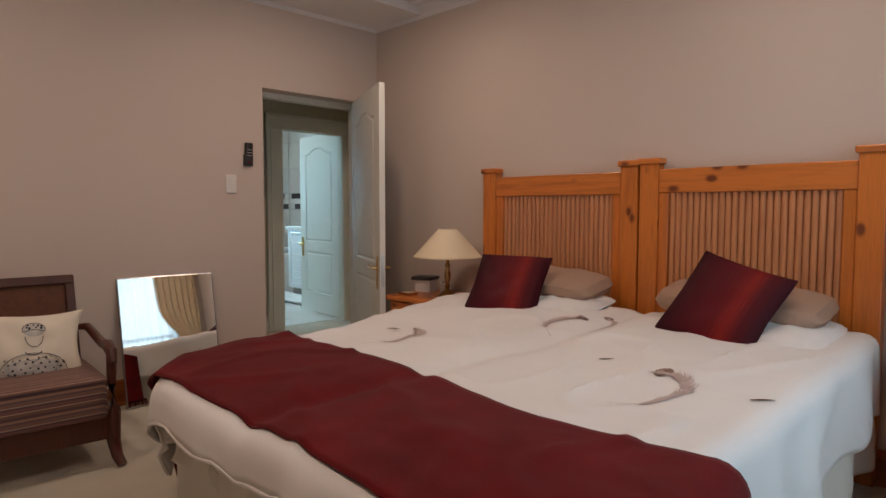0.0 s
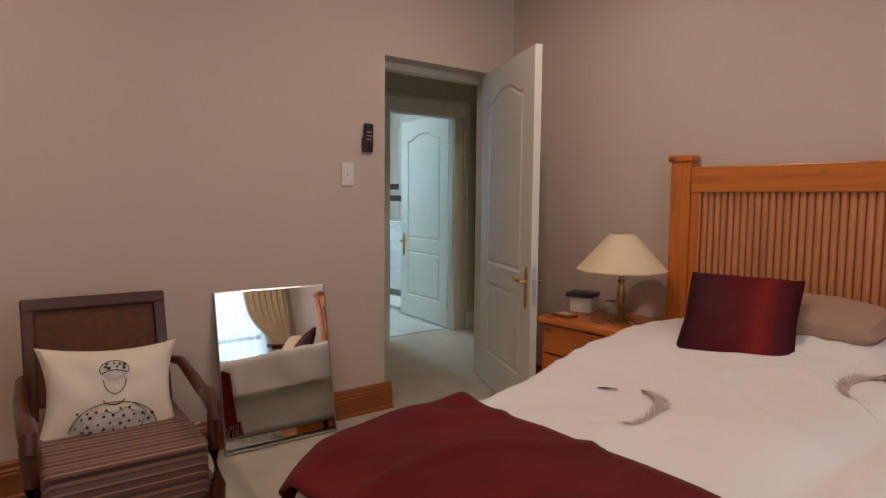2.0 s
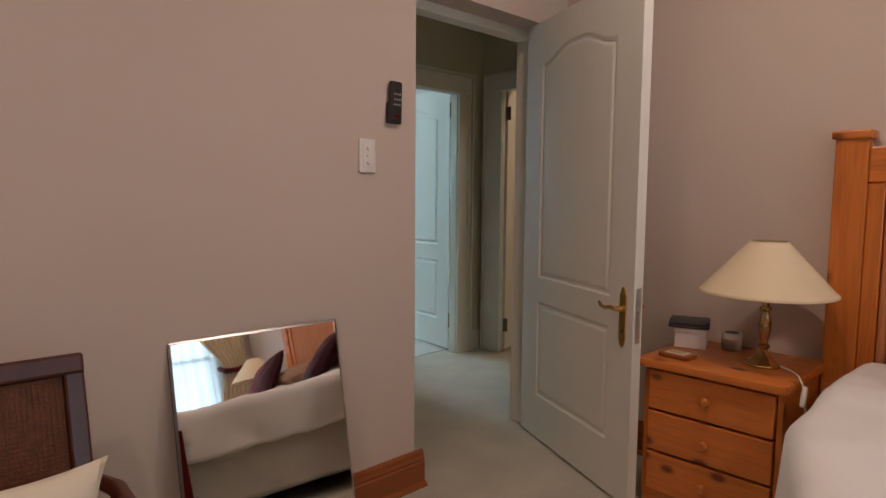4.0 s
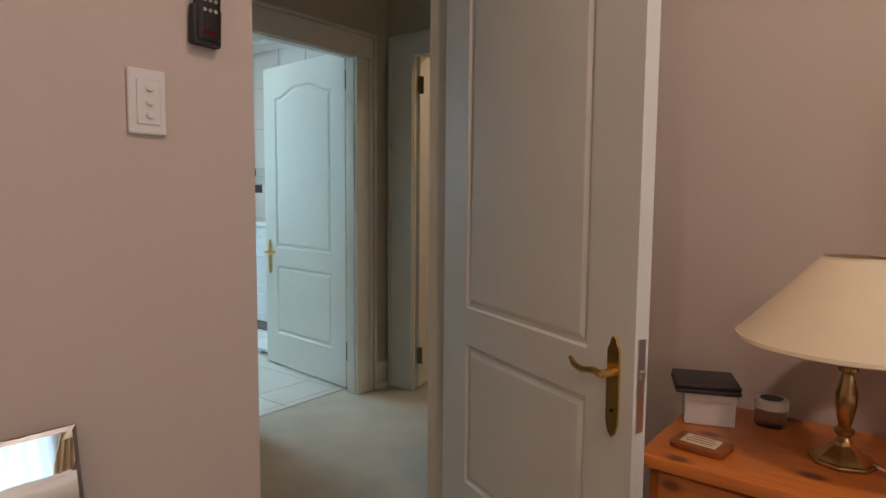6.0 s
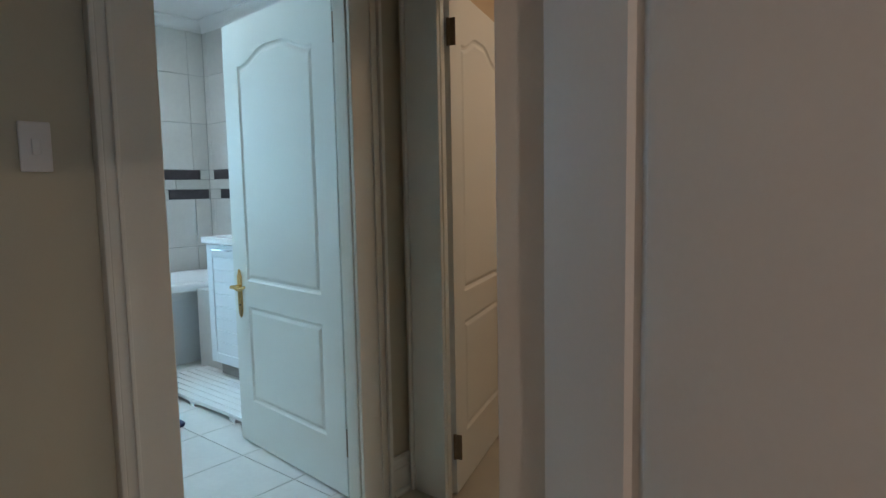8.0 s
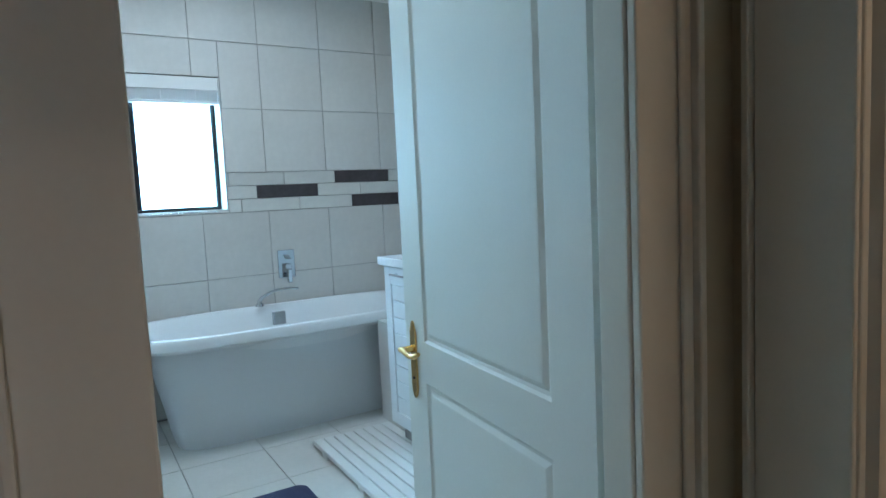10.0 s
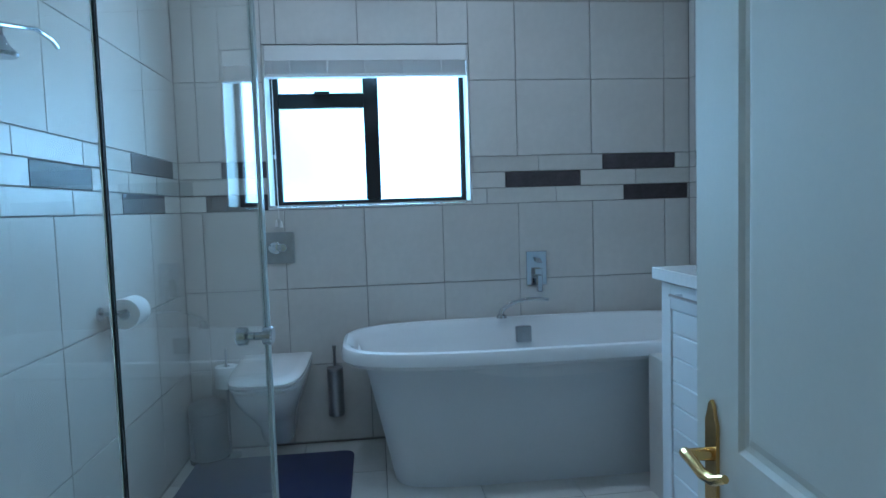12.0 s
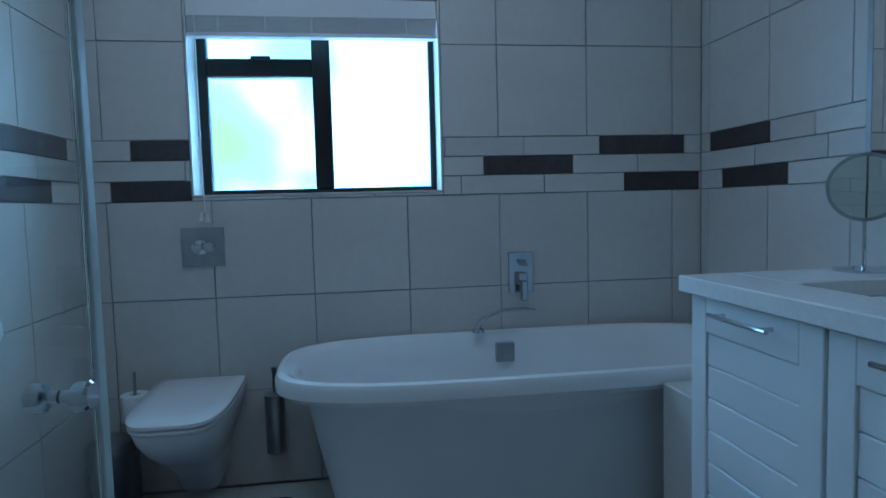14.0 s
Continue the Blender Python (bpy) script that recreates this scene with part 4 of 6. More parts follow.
# ---- bedside tables ----
def bedside(y0, y1, label):
    x0, x1 = 3.075, 3.535
    t = thing("bedside_table", pose((x0 + x1) / 2, (y0 + y1) / 2, 0), label, "bedside table", "pine bedside tables")
    part("top", prism(rounded(x0 - 0.02, x1, y0, y1, 0.02, 4), 0.566, 0.598, 0.007, 2), M_PINE_Y, t, "rounded pine top", True, worldly=True)
    part("carcass", joined(box((x0 + 0.02, y0 + 0.02, 0.06), (x1, y0 + 0.038, 0.566)), box((x0 + 0.02, y1 - 0.038, 0.06), (x1, y1 - 0.02, 0.566)), box((x1 - 0.02, y0 + 0.04, 0.06), (x1 - 0.005, y1 - 0.04, 0.566)), box((x0 + 0.02, y0 + 0.038, 0.06), (x1 - 0.02, y1 - 0.038, 0.08))), M_PINE_Z, t, worldly=True)
    part("plinth", box((x0 + 0.03, y0 + 0.015, 0), (x1, y1 - 0.015, 0.06), 0.004), M_PINE_Y, t, worldly=True)
    for z0, z1 in ((0.405, 0.555), (0.245, 0.395), (0.085, 0.235)):
        d = part("drawer", box((x0 + 0.004, y0 + 0.042, z0), (x0 + 0.3, y1 - 0.042, z1), 0.004, 2), M_PINE_Y, t, "knotty pine drawer", worldly=True)
        part("knob", lathe([(0, 0), (0.009, 0), (0.008, 0.012), (0.017, 0.017), (0.018, 0.024), (0.012, 0.03), (0, 0.031)], 18, Matrix.Translation((x0 + 0.005, (y0 + y1) / 2, (z0 + z1) / 2)) @ pose(0, 0, 0, 0, -90, 0)), M_PINE_Y, d, "round turned knob", True, worldly=True)
    return t


bedside(3.6, 4.13, "varnished pine bedside table with three drawers")
bedside(0.72, 1.235, "varnished pine bedside table on the window side")


def table_lamp(x, y, z, label):
    t = thing("table_lamp", pose(x, y, z), label, "table lamp", "brass bedside lamps")
    part("foot", joined(prism([(0.068 * math.cos(radians(a)), 0.068 * math.sin(radians(a))) for a in range(0, 360, 45)], 0, 0.01, 0.003), lathe([(0.058, 0.01), (0.05, 0.018), (0.036, 0.03), (0.022, 0.042), (0.016, 0.05)], 8)), M_OLDBRASS, t, "eight-sided antique brass foot")
    part("stem", lathe([(0.0, 0.045), (0.017, 0.05), (0.011, 0.058), (0.019, 0.066), (0.02, 0.074), (0.012, 0.082), (0.016, 0.1), (0.021, 0.13), (0.022, 0.155), (0.015, 0.185), (0.011, 0.2), (0.019, 0.206), (0.02, 0.214), (0.012, 0.22), (0.012, 0.25), (0.006, 0.27), (0, 0.27)], 20), M_OLDBRASS, t, "turned brass stem", True)
    sh = part("shade", lathe([(0.224, 0.268), (0.226, 0.272), (0.064, 0.452), (0.061, 0.452), (0.222, 0.272), (0.224, 0.268)], 48), M_SHADE, t, "cream fabric cone shade", True)
    part("trim_ring", joined(lathe([(0.2235, 0.265), (0.228, 0.268), (0.226, 0.276), (0.2225, 0.275)], 48), lathe([(0.0605, 0.447), (0.067, 0.447), (0.0645, 0.455), (0.0605, 0.455)], 36)), M_SHADE, sh, "rolled cloth edging")
    part("bulb_holder", joined(lathe([(0, 0.26), (0.014, 0.26), (0.014, 0.3), (0, 0.3)], 12), lathe([(0, 0.3), (0.02, 0.315), (0.026, 0.34), (0.018, 0.365), (0, 0.372)], 14)), M_WHITE, t, "white bulb in its holder", True)
    return t


table_lamp(3.29, 3.755, 0.598, "brass bedside lamp with a cream cone shade")
table_lamp(3.29, 1.11, 0.598, "brass bedside lamp with a cream cone shade, by the window")
cord = thing("lamp_cord", pose(3.3, 3.65, 0.6), "white lamp flex with an inline switch", "cord")
part("flex", tube([(3.29, 3.70, 0.606), (3.27, 3.67, 0.605), (3.24, 3.64, 0.606), (3.20, 3.61, 0.606), (3.165, 3.588, 0.59), (3.155, 3.575, 0.53), (3.18, 3.57, 0.42), (3.22, 3.572, 0.2), (3.25, 3.573, 0.02)], 0.003, 7), M_WHITE, cord, worldly=True)
part("switch", moved(box((-0.011, -0.008, -0.035), (0.011, 0.008, 0.035), 0.005, 2), pose(3.152, 3.578, 0.552, 0, 18, 0)), M_WHITE, cord, "white inline switch", worldly=True)

# things on the bedside table
bxw = thing("storage_box", pose(3.385, 4.065, 0.598, 0, 0, 20), "small white cardboard box with a lid", "box")
part("body", box((-0.06, -0.06, 0), (0.06, 0.06, 0.062), 0.003, 2), M_WHITE, bxw)
part("lid", box((-0.062, -0.062, 0.06), (0.062, 0.062, 0.082), 0.003, 2), M_WHITE, bxw)
wal = solo("leather_wallet", joined(moved(box((-0.08, -0.078, 0), (0.08, 0.078, 0.012), 0.005, 2), pose(0, 0, 0, 0, 0, 0)), box((-0.078, -0.078, 0.012), (0.08, 0.076, 0.024), 0.005, 2)), M_LEATHER, "dark grey folded leather case on the box", "wallet", smooth=True)
wal.matrix_basis = pose(3.385, 4.075, 0.681, 0, 1, 22)
jar = thing("cream_jar", pose(3.44, 3.925, 0.598), "small frosted jar with a white screw lid", "jar")
part("jar", lathe([(0, 0), (0.035, 0), (0.038, 0.005), (0.038, 0.042), (0.034, 0.046), (0, 0.046)], 26), M_JAR, jar, smooth=True)
part("lid", lathe([(0.0, 0.046), (0.04, 0.046), (0.04, 0.066), (0.037, 0.069), (0, 0.069)], 26), M_WHITE, jar, "white plastic lid", True)
part("label", lathe([(0, 0.0695), (0.027, 0.0695), (0.027, 0.0705), (0, 0.0705)], 22), M_LEATHER, jar, "dark round label")
crd = thing("wooden_plaque", pose(3.17, 4.02, 0.598, 0, 0, -6), "little red-brown plaque lying on the table", "plaque")
part("frame", prism(rounded(-0.045, 0.045, -0.062, 0.062, 0.016, 4), 0, 0.016, 0.004, 2), M_SKIRT, crd, smooth=True)
part("inlay", box((-0.027, -0.04, 0.0155), (0.027, 0.04, 0.0175), 0.001), M_SHADE, crd, "pale inlay with faint writing")
for k, wd in enumerate((0.03, 0.034, 0.026)):
    part("writing", box((-0.016 + k * 0.014, -wd, 0.0172), (-0.011 + k * 0.014, wd, 0.0181)), M_TAUPE, crd, "unreadable line of writing")


# ---- chair ----
def bow(points, r, n=10):
    return tube(points, r, n)


ch = thing("armchair", pose(1.02, 4.2, 0, 0, 0, -3), "dark mahogany armchair with a cane back and loose striped seat", "armchair")
for sx in (-1, 1):
    part("back_post", moved(box((-0.022, -0.02, 0), (0.022, 0.02, 0.60), 0.006, 2), pose(sx * 0.232, 0.30, 0.24, -16, 0, 0)), M_MAHOG, ch, "mahogany back post")
    part("arm", tube([(sx * 0.245, 0.31, 0.56), (sx * 0.262, 0.2, 0.575), (sx * 0.27, 0.05, 0.545), (sx * 0.268, -0.1, 0.53), (sx * 0.262, -0.2, 0.545), (sx * 0.26, -0.27, 0.525), (sx * 0.26, -0.295, 0.48)], [0.016, 0.019, 0.021, 0.022, 0.027, 0.026, 0.018], 12), M_MAHOG, ch, "scrolled mahogany arm", True)
    part("arm_support", tube([(sx * 0.258, -0.285, 0.13), (sx * 0.262, -0.3, 0.26), (sx * 0.255, -0.275, 0.38), (sx * 0.262, -0.265, 0.5)], [0.027, 0.024, 0.02, 0.024], 12), M_MAHOG, ch, "curved front arm post", True)
    part("front_leg", tube([(sx * 0.25, -0.27, 0.19), (sx * 0.255, -0.285, 0.12), (sx * 0.262, -0.31, 0.05), (sx * 0.275, -0.345, 0.012)], [0.036, 0.03, 0.024, 0.02], 12), M_MAHOG, ch, "short splayed front leg", True)
    part("back_leg", tube([(sx * 0.235, 0.27, 0.26), (sx * 0.238, 0.31, 0.12), (sx * 0.24, 0.36, 0.015)], [0.026, 0.023, 0.02], 12), M_MAHOG, ch, "splayed back leg", True)
    part("side_rail", box((sx * 0.25 - 0.018, -0.27, 0.14), (sx * 0.25 + 0.018, 0.29, 0.27), 0.006, 2), M_MAHOG, ch)
part("front_rail", box((-0.245, -0.3, 0.13), (0.245, -0.262, 0.27), 0.008, 2), M_MAHOG, ch, "deep mahogany front rail")
part("back_rail", box((-0.235, 0.27, 0.16), (0.235, 0.3, 0.27), 0.006, 2), M_MAHOG, ch)
part("seat_board", box((-0.235, -0.27, 0.235), (0.235, 0.28, 0.262)), M_MAHOG, ch)
back = pose(0, 0.30, 0.24, -16, 0, 0)
part("top_rail", moved(joined(box((-0.255, -0.024, 0.555), (0.255, 0.022, 0.605), 0.008, 2)), back), M_MAHOG, ch, "straight mahogany top rail")
part("lower_rail", moved(box((-0.21, -0.016, 0.19), (0.21, 0.016, 0.235), 0.005, 2), back), M_MAHOG, ch)
cane = part("cane_panel", moved(box((-0.21, 0.002, 0.235), (0.21, 0.006, 0.556)), back), M_CANE, ch, "finely woven cane panel")
strands = bmesh.new()
for k in range(38):
    x = -0.205 + k * 0.0111
    bmesh.ops.create_cube(strands, size=1, matrix=back @ Matrix.Translation((x, -0.001, 0.395)) @ Matrix.Diagonal((0.0035, 0.003, 0.32, 1)))
for k in range(29):
    bmesh.ops.create_cube(strands, size=1, matrix=back @ Matrix.Translation((0, -0.003, 0.24 + k * 0.0111)) @ Matrix.Diagonal((0.41, 0.003, 0.0035, 1)))
tagged(part("cane_weave", strands, M_CANE, ch, "crossed strands of the cane weave"), kind="stuff")
seat = solo("seat_cushion", joined(prism(rounded(-0.23, 0.23, -0.322, 0.225, 0.03, 5), -0.03, 0.15, 0.018, 3), prism(rounded(-0.233, 0.233, -0.327, 0.22, 0.03, 5), 0.132, 0.158, 0.011, 3)), M_STRIPE, "thick striped seat cushion in brown and plum", "seat cushion", smooth=True)
seat.matrix_basis = pose(1.02, 4.2, 0.264, 0, 0, -3)
cu = pillow_thing("scatter_cushion", (0.46, 0.35, 0.15, 0.16, 30, 3.2), pose(1.02, 4.27, 0.53, -24, 3, -3), M_CUSH, "ivory cushion printed with a dotted black line drawing", "cushion")


def on_cushion(x, z):
    a, b = x / 0.215, z / 0.17
    e = max(0.0, (1 - abs(a) ** 2.6)) * max(0.0, (1 - abs(b) ** 2.6))
    return Vector((x, -0.15 / 2 * e ** 0.42 + 0.0192 * noise.noise(Vector((x * 12, z * 12, -3.0))) * e - 0.004, z))


def ring(cx, cz, rx, rz, a0=0, a1=360, n=26, r=0.0014):
    return tube([on_cushion(cx + rx * math.cos(radians(a0 + (a1 - a0) * i / n)), cz + rz * math.sin(radians(a0 + (a1 - a0) * i / n))) for i in range(n + 1)], r, 5)


def stroke(points, r=0.0011):
    return tube([on_cushion(x, z) for x, z in points], r, 5)


def patch(cx, cz, rx, rz, n=22):
    """A flat printed oval that follows the cushion."""
    bm = bmesh.new()
    rows = [[bm.verts.new(on_cushion(cx + rx * k / 4 * math.cos(2 * math.pi * i / n), cz + rz * k / 4 * math.sin(2 * math.pi * i / n)) + Vector((0, 0.0012, 0))) for i in range(n)] for k in (1, 2, 3, 4)]
    bm.faces.new(rows[0])
    for a, b in zip(rows, rows[1:]):
        for i in range(n):
            bm.faces.new((a[i], a[(i + 1) % n], b[(i + 1) % n], b[i]))
    bmesh.ops.recalc_face_normals(bm, faces=bm.faces[:])
    return bm


part("printed_scarf", patch(0.004, 0.062, 0.046, 0.034), M_PALEINK, cu, "pale grey printed oval")
part("printed_cloth", patch(0.0, -0.115, 0.115, 0.04), M_PALEINK, cu, "pale grey printed cloth shape")
part("printed_outline", joined(ring(0.004, 0.062, 0.046, 0.034, -20, 200), ring(0.004, 0.03, 0.036, 0.05, 180, 360), stroke([(-0.036, 0.05), (-0.015, 0.06), (0.012, 0.061), (0.043, 0.052)], 0.0016),
                               ring(0.0, -0.14, 0.135, 0.092, 5, 175), ring(0.0, -0.035, 0.034, 0.022, 190, 350, 26, 0.0018), stroke([(-0.135, -0.13), (-0.1, -0.08), (-0.09, -0.14)]), stroke([(0.06, -0.06), (0.1, -0.09), (0.085, -0.14)]),
                               stroke([(-0.03, -0.075), (0.0, -0.09), (0.035, -0.07), (0.06, -0.085)])), M_INK, cu, "thin black printed outlines")
dots = bmesh.new()
spots = [(-0.028 + 0.019 * i + 0.009 * (k % 2), 0.07 + 0.014 * k) for k in range(2) for i in range(4)]
spots += [(-0.115 + 0.032 * i + 0.014 * (k % 2), -0.075 - 0.021 * k) for k in range(4) for i in range(8 if k else 6)]
for x, z in spots:
    x, z = x + random.uniform(-0.006, 0.006), z + random.uniform(-0.005, 0.005)
    bmesh.ops.create_icosphere(dots, subdivisions=1, radius=random.uniform(0.0042, 0.0068), matrix=Matrix.Translation(on_cushion(x, z)) @ Matrix.Diagonal((1, 0.25, 1, 1)))
tagged(part("printed_dots", dots, M_INK, cu, "scattered black printed dots"), kind="stuff")

# ---- leaning mirror ----
mi = thing("leaning_mirror", pose(1.583, 4.687, 0.004, -MIR_LEAN, 0, -MIR_TURN), "frameless mirror with polished edges leaning on the wall", "mirror")
part("backing", box((-0.02, 0.003, 0), (0.56, 0.012, 0.775), 0.001), M_BLACK, mi, "dark backing board")
part("glass", box((-0.012, -0.0005, 0.008), (0.552, 0.003, 0.767)), M_MIRROR, mi, "mirror glass")
bev = bmesh.new()
for a, b, c, d in (((-0.02, 0), (0.56, 0), (0.552, 0.008), (-0.012, 0.008)), ((0.56, 0), (0.56, 0.775), (0.552, 0.767), (0.552, 0.008)), ((0.56, 0.775), (-0.02, 0.775), (-0.012, 0.767), (0.552, 0.767)), ((-0.02, 0.775), (-0.02, 0), (-0.012, 0.008), (-0.012, 0.767))):
    bev.faces.new([bev.verts.new((p[0], y, p[1])) for p, y in ((a, 0.0029), (b, 0.0029), (c, -0.0005), (d, -0.0005))])
part("bevel", bev, M_BRUSHED, mi, "slanted mirror edge")

# ---- on the wall by the door ----
sw = thing("light_switch", pose(2.306, WALL_N, 1.35), "white rectangular three-lever light switch", "light switch")
part("plate", box((-0.037, -0.009, -0.062), (0.037, 0, 0.062), 0.004, 2), M_WHITE, sw)
part("inner_frame", box((-0.022, -0.0115, -0.043), (0.024, -0.008, 0.043), 0.0025, 2), M_WHITE, sw, "raised inner frame")
for z in (-0.026, 0.0, 0.026):
    part("rocker", moved(lathe([(0, 0), (0.009, 0), (0.008, 0.005), (0, 0.006)], 16), Matrix.Translation((0.003, -0.0112, z)) @ pose(0, 0, 0, 90, 0, 0) @ Matrix.Diagonal((1, 0.7, 1, 1))), M_WHITE, sw, "small round rocker", True)
sw2 = thing("light_switch", pose(3.2, HALL_N, 1.35), "white light switch on the hall wall", "light switch")
part("plate", box((-0.035, -0.009, -0.06), (0.035, 0, 0.06), 0.004, 2), M_WHITE, sw2)
part("rocker", box((-0.01, -0.013, -0.02), (0.01, -0.008, 0.02), 0.002), M_WHITE, sw2)
rm = thing("remote_control", pose(2.43, WALL_N, 1.555, 0, 2, 0), "black remote control in its wall holder", "remote control")
part("holder", prism(rounded(-0.033, 0.033, -0.024, 0, 0.008, 3), -0.078, 0.0, 0.004, 2), M_BLACK, rm, smooth=True)
body = part("body", prism(rounded(-0.027, 0.027, -0.03, -0.006, 0.01, 4), -0.07, 0.078, 0.006, 2), M_BLACK, rm, smooth=True)
for i in range(3):
    for j in range(3):
        part("button", lathe([(0, 0), (0.004, 0), (0.004, 0.002), (0, 0.002)], 10, Matrix.Translation((-0.012 + i * 0.012, -0.03, 0.03 - j * 0.02)) @ pose(0, 0, 0, 90, 0, 0)), M_STEEL, body)
part("badge", box((-0.014, -0.0315, -0.058), (0.014, -0.029, -0.05)), M_THROW, body, "small red badge")

# ---- bedroom window, curtains, ceiling lamp ----
WX0, WX1 = 1.1, 3.22
wn1 = thing("window_1", pose((WX0 + WX1) / 2, BED_S - 0.1, 0.35), "wide bedroom window behind sheer curtains", "window", kind="structure")
for x0, z0, x1, z1 in ((WX0, 0.35, WX0 + 0.06, 2.2), (WX1 - 0.06, 0.35, WX1, 2.2), (WX0 + 0.06, 0.35, WX1 - 0.06, 0.41), (WX0 + 0.06, 2.14, WX1 - 0.06, 2.2), (1.78, 0.41, 1.83, 2.14), (2.49, 0.41, 2.54, 2.14), (WX0 + 0.06, 1.2, 1.78, 1.24), (1.83, 1.2, 2.49, 1.24), (2.54, 1.2, WX1 - 0.06, 1.24)):
    part("frame_bar", box((x0, BED_S - 0.14, z0), (x1, BED_S - 0.08, z1), 0.004), M_TRIM, wn1, worldly=True)
solo("window_sill", box((WX0 - 0.04, BED_S - 0.08, 0.325), (WX1 + 0.04, BED_S + 0.03, 0.35), 0.004), M_TRIM, "painted sill under the bedroom window", "window sill", kind="structure")
bm = bmesh.new()
bmesh.ops.create_grid(bm, x_segments=1, y_segments=1, size=0.5, matrix=pose(2.15, BED_S - 1.2, 1.5, 90, 0, 0) @ Matrix.Diagonal((6, 4, 1, 1)))
solo("backdrop_garden", bm, M_BED_SKY, "bright hazy sky outside the bedroom window", "sky", kind="structure")


def curtain(x0, x1, y, z0, z1, folds, depth, pinch=None):
    """Hanging cloth in waves; pinch: (height, x, width) where it is tied back."""
    bm = bmesh.new()
    nx, nz = folds * 8, 26
    rows = []
    for k in range(nz + 1):
        z = z0 + (z1 - z0) * k / nz
        row = []
        for i in range(nx + 1):
            u = i / nx
            x = x0 + (x1 - x0) * u
            dd = depth
            if pinch:
                pz, px, pw = pinch
                w = math.exp(-((z - pz) / 0.28) ** 2) if z >= pz else 0.55 + 0.45 * math.exp(-((z - pz) / 0.25) ** 2)
                x = x * (1 - w) + (px + (u - 0.5) * pw) * w
                dd = depth * (1 - 0.4 * w)
            row.append(bm.verts.new((x, y + dd * math.sin(u * folds * 2 * math.pi + 0.6 * math.sin(z * 2)), z)))
        rows.append(row)
    for a, b in zip(rows, rows[1:]):
        for i in range(nx):
            bm.faces.new((a[i], a[i + 1], b[i + 1], b[i]))
    return bm


sheer = solo("sheer_curtain", curtain(WX0 - 0.05, 3.2, BED_S + 0.055, 0.05, 2.3, 19, 0.022), M_SHEER, "thin white sheer curtain over the window", "curtain", smooth=True)
dr = thing("curtain", pose(3.3, BED_S + 0.12, 0), "cream lined curtain tied back beside the window", "curtain")
part("cloth", curtain(2.95, 3.46, BED_S + 0.125, 0.03, 2.3, 7, 0.03, (1.04, 3.32, 0.22)), M_DRAPE, dr, smooth=True, worldly=True)
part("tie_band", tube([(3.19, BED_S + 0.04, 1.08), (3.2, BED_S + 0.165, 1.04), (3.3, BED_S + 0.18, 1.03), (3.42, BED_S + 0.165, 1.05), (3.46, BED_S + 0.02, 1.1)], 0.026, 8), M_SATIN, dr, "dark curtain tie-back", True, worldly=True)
rod = thing("curtain_rod", pose(2.2, BED_S + 0.11, 2.33), "slim curtain rod over the window", "curtain rod")
part("rod", tube([(0.9, BED_S + 0.1, 2.33), (3.5, BED_S + 0.1, 2.33)], 0.014, 10), M_MAHOG, rod, worldly=True)
for x in (1.0, 3.47):
    part("bracket", box((x - 0.012, BED_S, 2.315), (x + 0.012, BED_S + 0.1, 2.345), 0.003), M_MAHOG, rod, worldly=True)

# ---- bathroom: tub ----
def super_ring(cx, cy, a, b, n, p=3.2):
    pts = []
    for i in range(n):
        t = 2 * math.pi * i / n
        c, s = math.cos(t), math.sin(t)
        pts.append((cx + a * abs(c) ** (2 / p) * (1 if c >= 0 else -1), cy + b * abs(s) ** (2 / p) * (1 if s >= 0 else -1)))
    return pts


def lofted(rings, close_first=False, close_last=True):
    bm = bmesh.new()
    vs = [[bm.verts.new((x, y, z)) for x, y in pts] for pts, z in rings]
    n = len(vs[0])
    for a, b in zip(vs, vs[1:]):
        for i in range(n):
            bm.faces.new((a[i], a[(i + 1) % n], b[(i + 1) % n], b[i]))
    if close_first:
        bm.faces.new(vs[0])
    if close_last:
        bm.faces.new(vs[-1])
    bmesh.ops.recalc_face_normals(bm, faces=bm.faces[:])
    return bm


TX0, TX1, TY0, TY1, TZ = 3.64, 5.44, 8.645, 9.398, 0.605
tcx, tcy, ta, tb = (TX0 + TX1) / 2, (TY0 + TY1) / 2, (TX1 - TX0) / 2, (TY1 - TY0) / 2
tub = thing("bathtub", pose(tcx, tcy, 0), "white back-to-wall bathtub with a wide rolled rim", "bathtub")
N = 96
body = lofted([(super_ring(tcx + 0.02, tcy + 0.03, ta - 0.19, tb - 0.115, N, 5), 0.0), (super_ring(tcx + 0.015, tcy + 0.028, ta - 0.165, tb - 0.105, N, 5), 0.15), (super_ring(tcx + 0.01, tcy + 0.02, ta - 0.09, tb - 0.065, N, 4.5), 0.5), (super_ring(tcx, tcy + 0.01, ta - 0.07, tb - 0.05, N, 4), 0.56)], True, False)
part("skirt", body, M_PANEL, tub, "smooth white tapering skirt", True, True)
